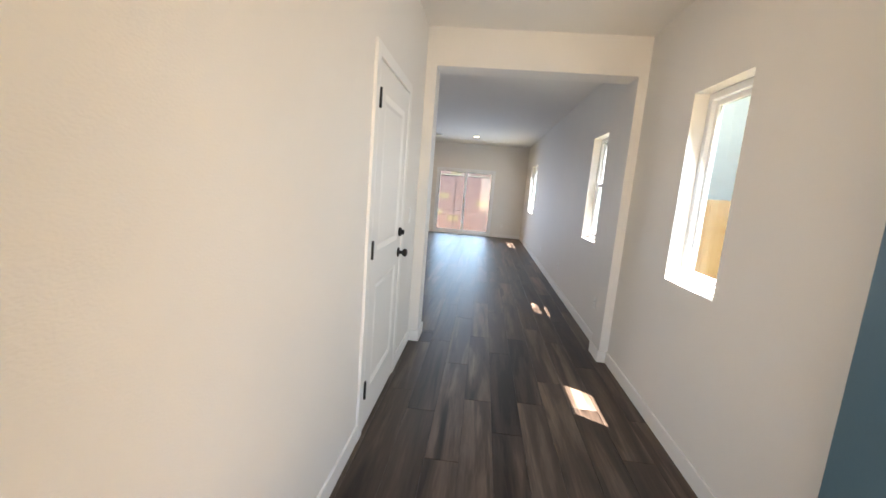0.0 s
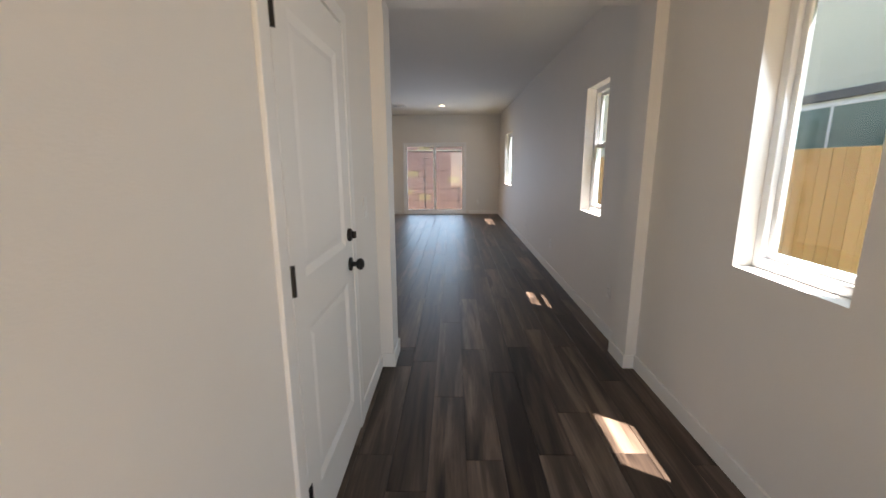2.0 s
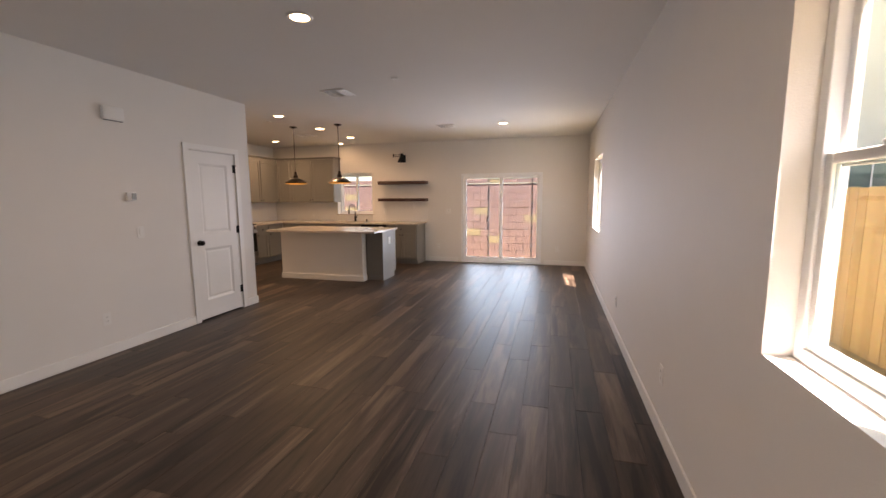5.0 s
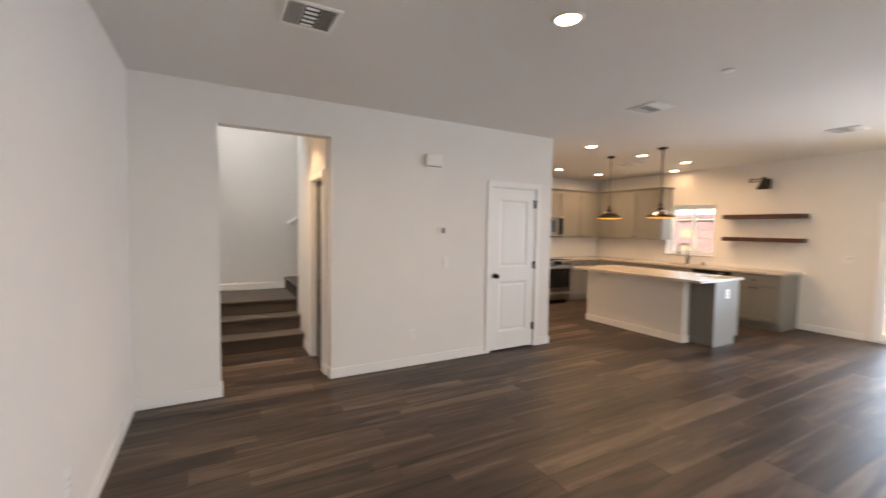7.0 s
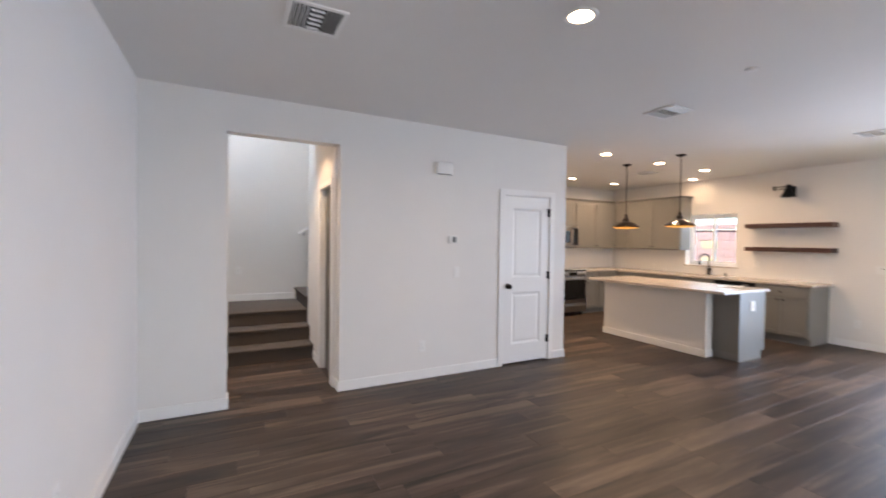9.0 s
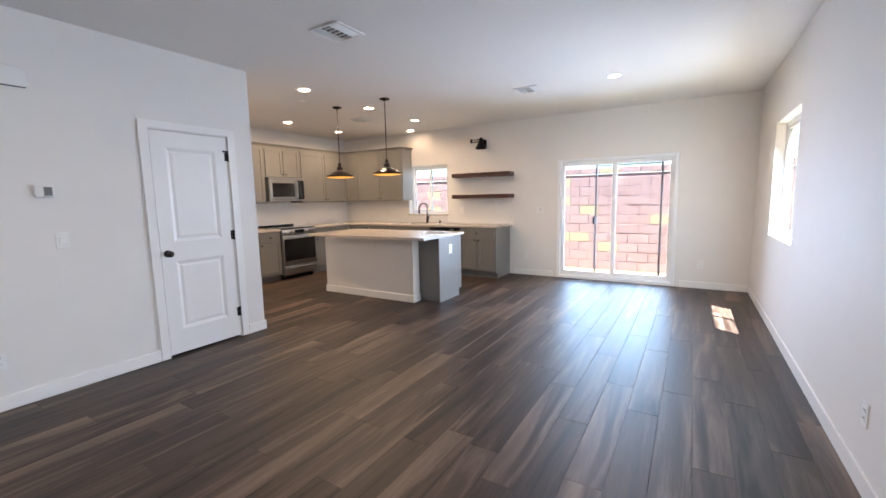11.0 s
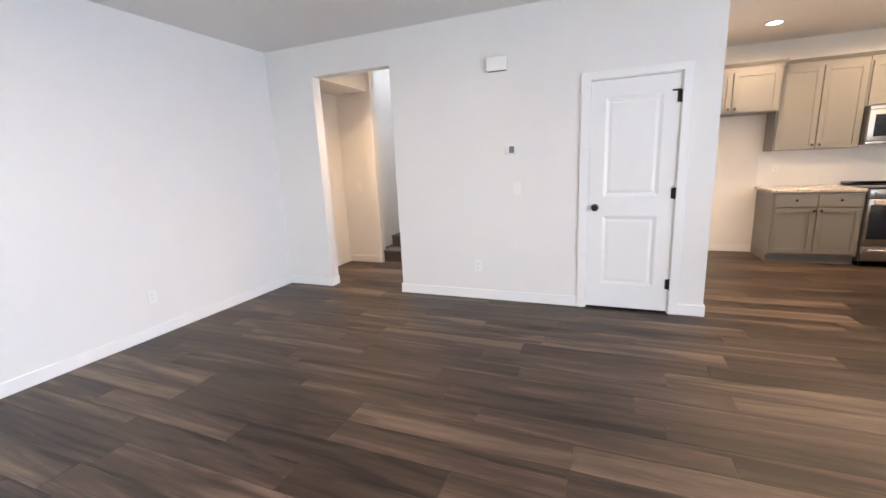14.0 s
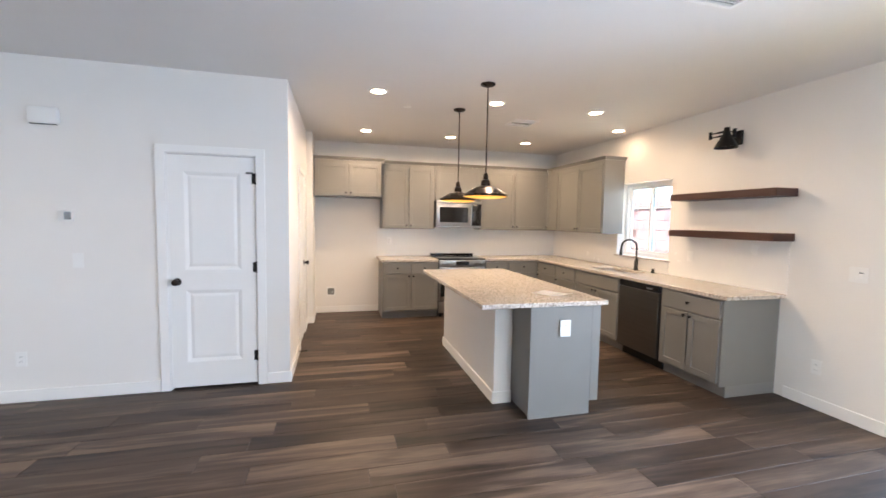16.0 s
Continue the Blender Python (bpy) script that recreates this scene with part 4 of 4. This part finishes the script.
# Backsplash slabs
slab("trim_backsplash_west", BACK, 9.85, BACK + 0.008, FAR - 0.008, 0.913, 1.37, TILE, "glossy white backsplash on the kitchen wall", "backsplash")
slab("trim_backsplash_north", BACK + 0.008, FAR - 0.008, -4.305, FAR, 0.913, 1.37, TILE, "glossy white backsplash on the kitchen wall", "backsplash")
slab("trim_backsplash_under_window", -4.305, FAR - 0.008, -3.365, FAR, 0.913, 1.058, TILE, "glossy white backsplash under the kitchen window", "backsplash")
slab("trim_backsplash_shelves", -3.335, FAR - 0.008, -2.01, FAR, 0.913, 1.40, TILE, "glossy white backsplash under the floating shelves", "backsplash")

# Range
rg = thing("range", (-5.43, 10.745, 0), "stainless steel slide-in electric range with black glass", "range", turn=90)
part("body", boxed(0.002, 0.0, 0.06, 0.753, 0.63, 0.90), VENT_DARK, rg, smooth=False)
part("cooktop", boxed(0.0, -0.03, 0.9005, 0.755, 0.63, 0.922, bevel=0.004), BLACK_GLASS, rg, "black glass cooktop")
part("back_guard", boxed(0.0, 0.585, 0.9225, 0.755, 0.64, 0.955, bevel=0.006), BLACK_GLASS, rg, "low black back strip")
cp = part("control_panel", boxed(0.003, -0.04, 0.80, 0.752, -0.0005, 0.899, bevel=0.008), STEEL, rg, "steel control panel")
part("display", boxed(0.27, -0.0412, 0.82, 0.48, -0.04, 0.88), BLACK_GLASS, cp, smooth=False)
for k in (0.07, 0.15, 0.60, 0.68):
    part("burner_knob", lathe(bmesh.new(), [(0.024, 0), (0.022, 0.022), (0.018, 0.026), (0, 0.027)], (k, -0.04, 0.85), Vector((0, -1, 0)).to_track_quat("Z", "Y").to_matrix(), 20), STEEL, cp)
od = part("oven_door", boxed(0.006, -0.04, 0.255, 0.749, -0.0005, 0.79, bevel=0.006), STEEL, rg, "steel oven door")
part("oven_window", boxed(0.03, -0.0425, 0.33, 0.725, -0.04, 0.725), BLACK_GLASS, od, "black glass oven window", smooth=False)
bm = tube(bmesh.new(), (0.05, -0.085, 0.755), (0.705, -0.085, 0.755), 0.012)
for x in (0.09, 0.665):
    tube(bm, (x, -0.04, 0.755), (x, -0.085, 0.755), 0.009, seg=12)
part("oven_handle", bm, STEEL, od)
dr = part("drawer", boxed(0.006, -0.04, 0.075, 0.749, -0.0005, 0.245, bevel=0.006), STEEL, rg, "steel storage drawer")
bm = tube(bmesh.new(), (0.05, -0.08, 0.205), (0.705, -0.08, 0.205), 0.011)
for x in (0.09, 0.665):
    tube(bm, (x, -0.04, 0.205), (x, -0.08, 0.205), 0.008, seg=12)
part("drawer_handle", bm, STEEL, dr)
for x in (0.05, 0.70):
    for y in (0.05, 0.58):
        part("foot", tube(bmesh.new(), (x, y, 0), (x, y, 0.0598), 0.018, seg=12), BLACK, rg)

# Microwave
mw = thing("microwave", (-5.68, 10.742, 1.40), "stainless over-the-range microwave below a wall cabinet", "microwave", turn=90)
part("body", boxed(0.0, 0.0, 0.0, 0.762, 0.398, 0.433, bevel=0.004), VENT_DARK, mw, smooth=False)
md = part("door", boxed(0.004, -0.035, 0.035, 0.60, -0.0005, 0.385, bevel=0.006), STEEL, mw, "steel framed door")
part("door_window", boxed(0.06, -0.0375, 0.085, 0.53, -0.035, 0.33), BLACK_GLASS, md, "black glass window", smooth=False)
bm = tube(bmesh.new(), (0.572, -0.072, 0.06), (0.572, -0.072, 0.36), 0.012)
for z in (0.08, 0.34):
    tube(bm, (0.572, -0.035, z), (0.572, -0.072, z), 0.008, seg=12)
part("handle", bm, STEEL, md)
mp = part("control_panel", boxed(0.604, -0.035, 0.035, 0.758, -0.0005, 0.385, bevel=0.006), BLACK_GLASS, mw, "black control panel")
part("vent_strip", boxed(0.004, -0.035, 0.388, 0.758, -0.0005, 0.43, bevel=0.004), STEEL, mw)
part("bottom_strip", boxed(0.004, -0.03, 0.003, 0.758, -0.0005, 0.032, bevel=0.004), STEEL, mw)


# Island
isl = thing("island_cabinet", (0, 0, 0), "gray island cabinets with an end panel beside a knee wall", "cabinet")
part("body", boxed(-4.04, 10.645, 0.10, -2.10, 11.225, 0.874), CABINET, isl, smooth=False)
part("end_panel", boxed(-2.0995, 10.64, 0.0, -2.08, 11.17, 0.874, bevel=0.002), CABINET, isl, "flat gray end panel", smooth=False)
part("end_panel_front", boxed(-2.0995, 11.171, 0.10, -2.08, 11.245, 0.874, bevel=0.002), CABINET, isl, smooth=False)
part("toe_kick", boxed(-4.02, 10.66, 0.0, -2.10, 11.16, 0.0995), TOE, isl, smooth=False)
part("base_strip", boxed(-2.0795, 10.645, 0.0, -2.073, 11.165, 0.012), CABINET, isl, "thin strip at the floor", smooth=False)
for k in range(3):
    a, b = -4.03 + k * 0.645, -4.03 + (k + 1) * 0.645
    bm = boxed(a + G, 11.2255, 0.70, b - G, 11.245, 0.855, bevel=0.002)
    part("drawer", bm, CABINET, isl, smooth=False)
    bm = shaker(bmesh.new(), a + G, b - G, 0.13, 0.685, 11.245, 0.0195)
    part("door", bm, CABINET, isl, smooth=False)
knee = thing("island_knee_wall", (0, 0, 0), "white painted knee wall under the island overhang", "knee wall")
part("wall_body", boxed(-4.04, 10.48, 0.0, -2.40, 10.638, 0.8745, bevel=0.003), WALL, knee, smooth=False)
part("baseboard_strip", boxed(-4.054, 10.466, 0.0, -2.386, 10.4795, 0.10, bevel=0.004), TRIM, knee, smooth=False)
part("baseboard_strip", boxed(-2.3995, 10.48, 0.0, -2.386, 10.638, 0.10, bevel=0.004), TRIM, knee, smooth=False)
part("baseboard_strip", boxed(-4.054, 10.48, 0.0, -4.0405, 10.638, 0.10, bevel=0.004), TRIM, knee, smooth=False)
worktop("island_countertop", [(-4.16, 10.235, 0.876, -2.045, 11.285, 0.912)], "speckled beige granite island countertop with an overhang")


def sheet_of_paper(at, turn):
    bm = bmesh.new()
    n = 10
    vs = [[bm.verts.new((-0.14 + 0.28 * i / n, -0.108 + 0.216 * j / n, 0.002 + 0.02 * max(0, i / n - 0.55) ** 2 * 4 + 0.004 * math.sin(3 * j / n + i / n))) for j in range(n + 1)] for i in range(n + 1)]
    for i in range(n):
        for j in range(n):
            bm.faces.new((vs[i][j], vs[i + 1][j], vs[i + 1][j + 1], vs[i][j + 1]))
    r = bmesh.ops.solidify(bm, geom=bm.faces[:], thickness=0.001)
    ob = mesh_object("paper_sheet", bm, PAPER, smooth=True)
    ob.matrix_basis = pose(*at, 0, 0, turn)
    return tagged(ob, "loose white paper sheet lying on the island", "paper")


sheet_of_paper((-2.36, 10.98, 0.9135), 30)


# Pendants
def pendant(x, y, bottom):
    p = thing("pendant_light", (x, y, CEIL), "dark bronze barn pendant with warm cream inside, switched on", "pendant light", "island pendants")
    d = bottom - CEIL
    part("canopy", lathe(bmesh.new(), [(0.0, 0), (0.066, 0), (0.066, -0.012), (0.03, -0.026), (0.008, -0.03), (0.0, -0.03)], seg=28), BRONZE, p)
    part("rod", tube(bmesh.new(), (0, 0, -0.03), (0, 0, d + 0.19), 0.006, seg=10), BRONZE, p)
    part("socket", lathe(bmesh.new(), [(0.0, d + 0.215), (0.016, d + 0.21), (0.024, d + 0.19), (0.026, d + 0.155), (0.040, d + 0.145), (0.044, d + 0.10), (0.055, d + 0.092), (0.0, d + 0.09)], seg=28), BRONZE, p)
    part("shade", lathe(bmesh.new(), [(0.054, d + 0.096), (0.085, d + 0.086), (0.148, d + 0.055), (0.183, d + 0.028), (0.198, d + 0.020), (0.202, d), (0.197, d), (0.192, d + 0.017), (0.178, d + 0.024), (0.143, d + 0.049), (0.082, d + 0.08), (0.054, d + 0.09)], seg=40), BRONZE, p)
    part("shade_lining", lathe(bmesh.new(), [(0.194, d + 0.003), (0.188, d + 0.015), (0.174, d + 0.021), (0.141, d + 0.046), (0.08, d + 0.076), (0.05, d + 0.085)], seg=40), SHADE_IN, p, "warm cream enamel lining")
    # added glowing disc stands in for the lit inside of the shade
    part("diffuser", lathe(bmesh.new(), [(0.0, d - 0.016), (0.09, d - 0.014), (0.15, d - 0.009), (0.185, d - 0.001), (0.190, d + 0.004), (0.0, d + 0.006)], seg=40), LINING_GLOW, p, "added amber glow disc standing in for the lit lining")
    return p


for x, y in ((-2.81, 10.52), (-3.69, 10.52)):
    pendant(x, y, 1.735)


# Floating shelves and sconce
for z in (1.775, 1.385):
    tagged(mesh_object("floating_shelf", boxed(-3.13, FAR - 0.25, z, -1.98, FAR - 0.0005, z + 0.07, bevel=0.004), WALNUT), "thick dark walnut floating shelf", "shelf", "floating shelves")
sc = thing("wall_sconce", (-2.50, FAR, 2.38), "matte black swing-arm sconce above the shelves", "wall lamp")
part("backplate", boxed(-0.105, -0.026, -0.07, -0.015, 0, 0.07, bevel=0.006), BLACK, sc, "square black backplate", smooth=False)
part("pivot", tube(bmesh.new(), (-0.07, -0.055, 0.0), (-0.07, -0.055, 0.09), 0.016, seg=16), BLACK, sc)
part("bracket", boxed(-0.082, -0.055, 0.02, -0.058, -0.0265, 0.06, bevel=0.003), BLACK, sc, smooth=False)
for dz in (0.028, 0.066):
    part("arm", tube(bmesh.new(), (-0.07, -0.055, dz), (-0.265, -0.135, dz), 0.006, seg=12), BLACK, sc)
    part("arm", tube(bmesh.new(), (-0.265, -0.135, dz - 0.004), (-0.06, -0.165, dz - 0.004), 0.006, seg=12), BLACK, sc)
part("elbow", tube(bmesh.new(), (-0.265, -0.135, 0.01), (-0.265, -0.135, 0.085), 0.015, seg=16), BLACK, sc)
part("shade", lathe(bmesh.new(), [(0.0, 0.072), (0.024, 0.07), (0.028, 0.03), (0.036, 0.004), (0.104, -0.128), (0.100, -0.128), (0.032, 0.0), (0.022, 0.025), (0.0, 0.03)], (-0.055, -0.165, 0.02)), BLACK, sc, "black cone shade")


# Outdoors: neighbour, fence, back wall
nb = thing("house", (0, 0, 0), "pale stucco neighbouring house beyond the fence", "house")
part("wall", boxed(6.0, -8, -0.22, 14, 20, 5.4), STUCCO, nb, smooth=False)
part("belt_trim", boxed(5.94, 3.0, 2.34, 5.9995, 9.25, 2.47, bevel=0.01), FASCIA, nb, "dark grey projecting trim", smooth=False)
bm = bmesh.new()
prof = [(5.4, 5.4), (14.6, 5.4), (10.0, 7.2)]
r0, r1 = ([bm.verts.new((x, y, z)) for x, z in prof] for y in (-8.4, 20.4))
bm.faces.new(r0)
bm.faces.new(r1[::-1])
for i in range(3):
    bm.faces.new((r0[i], r0[(i + 1) % 3], r1[(i + 1) % 3], r1[i]))
part("roof", bm, ROOF, nb, smooth=False)
for y0, y1, z0, z1 in ((7.0, 9.0, 1.35, 2.3), (12.0, 13.2, 0.9, 2.2), (15.0, 16.5, 0.9, 2.2)):
    wnd = part("window", boxed(5.975, y0, z0, 5.9995, y1, z1, bevel=0.004), VINYL, nb, smooth=False)
    m = (y0 + y1) / 2
    part("pane", boxed(5.968, y0 + 0.06, z0 + 0.06, 5.9745, m - 0.03, z1 - 0.06), NEIGHBOUR_GLASS, wnd, smooth=False)
    part("pane", boxed(5.968, m + 0.03, z0 + 0.06, 5.9745, y1 - 0.06, z1 - 0.06), NEIGHBOUR_GLASS, wnd, smooth=False)

fence = thing("fence", (0, 0, 0), "tall cedar board fence between the houses", "fence")
board = boxed(-0.009, -0.069, -0.22, 0.009, 0.069, 1.56, bevel=0.003)
first = part("board", board, FENCE, fence, smooth=False)
first.location = (4.0, 1.0, 0)
for i in range(1, 100):
    o = new("board", first.data)
    o.parent, o.location = fence, (4.0 + random.uniform(-0.003, 0.003), 1.0 + 0.142 * i, random.uniform(-0.008, 0.008))
for z in (0.1, 1.2):
    part("rail", boxed(4.010, 0.9, z, 4.05, 15.2, z + 0.09), FENCE, fence, smooth=False)

yard = thing("block_wall", (0, 0, 0), "reddish concrete block wall with scattered yellow blocks", "garden wall")
part("core", boxed(-7.0, 15.48, -0.24, 5.0, 15.62, 1.84), MORTAR, yard, smooth=False)
first = part("block", boxed(-0.196, -0.02, -0.096, 0.196, 0.02, 0.096, bevel=0.006), BLOCK, yard, smooth=False)
count = 0
for r in range(10):
    for c in range(29):
        x = -6.8 + 0.402 * c + (0.2 if r % 2 else 0)
        ob = first if count == 0 else new("block", first.data)
        ob.parent, ob.location = yard, (x, 15.472 + random.uniform(-0.003, 0.003), -0.12 + 0.2 * r)
        count += 1
for c in range(29):
    ob = new("cap_block", first.data)
    ob.parent, ob.location = yard, (-6.8 + 0.402 * c, 15.55, 1.92)
    ob.scale = (1, 5.0, 0.62)


# Floor planks
W, L, GAP = 0.182, 1.22, 0.0018
ZONES = [(HALL_L, 0.34, RIGHT, HALL_END), (-0.21, HALL_END, 1.425, ROOM_FRONT), (LEFT, ROOM_FRONT, RIGHT, FAR),
         (-5.42, SIDE, LEFT, FAR), (BACK, SIDE + 0.08, -5.42, FAR), (-4.52, 4.36, LEFT, 5.87)]
rng = random.Random(7)
meshes = {}


def plank_mesh(x0, x1, length):
    key = (round(x0, 4), round(x1, 4), round(length, 3))
    if key not in meshes:
        bm = boxed(x0 + GAP / 2, -length / 2 + GAP / 2, -0.006, x1 - GAP / 2, length / 2 - GAP / 2, 0.0)
        top = [e for e in bm.edges if all(v.co.z > -0.001 for v in e.verts)]
        bmesh.ops.bevel(bm, geom=top, offset=0.0008, segments=1, affect="EDGES")
        me = bpy.data.meshes.new("plank")
        bm.to_mesh(me)
        bm.free()
        me.materials.append(PLANK)
        meshes[key] = me
    return meshes[key]


cells = {}
for z0x, z0y, z1x, z1y in ZONES:
    i = math.floor((z0x + 7) / W)
    while -7 + i * W < z1x:
        xa, xb = -7 + i * W, -7 + (i + 1) * W
        shift = random.Random(i * 31 + 5).uniform(0, L)
        j = math.floor((z0y - shift) / L)
        while shift + j * L < z1y:
            ya, yb = shift + j * L, shift + (j + 1) * L
            u0, u1, v0, v1 = max(xa, z0x), min(xb, z1x), max(ya, z0y), min(yb, z1y)
            if u1 - u0 > 0.004 and v1 - v0 > 0.004:
                cells.setdefault((i, j), []).append((u0, u1, v0, v1))
            j += 1
        i += 1
pieces = []
for parts in cells.values():
    done = False
    while not done:
        done = True
        for a in range(len(parts)):
            for b in range(len(parts)):
                p, q = parts[a], parts[b]
                if a != b and p[:2] == q[:2] and abs(p[3] - q[2]) < 1e-6:
                    joined = (p[0], p[1], p[2], q[3])
                elif a != b and p[2:] == q[2:] and abs(p[1] - q[0]) < 1e-6:
                    joined = (p[0], q[1], p[2], p[3])
                else:
                    continue
                parts[:] = [r for k, r in enumerate(parts) if k not in (a, b)] + [joined]
                done = False
                break
            if not done:
                break
    pieces += parts
for u0, u1, v0, v1 in pieces:
    c = (u0 + u1) / 2
    o = new("plank", plank_mesh(u0 - c, u1 - c, v1 - v0))
    o.parent = floor
    o.location = (c, (v0 + v1) / 2, 0)
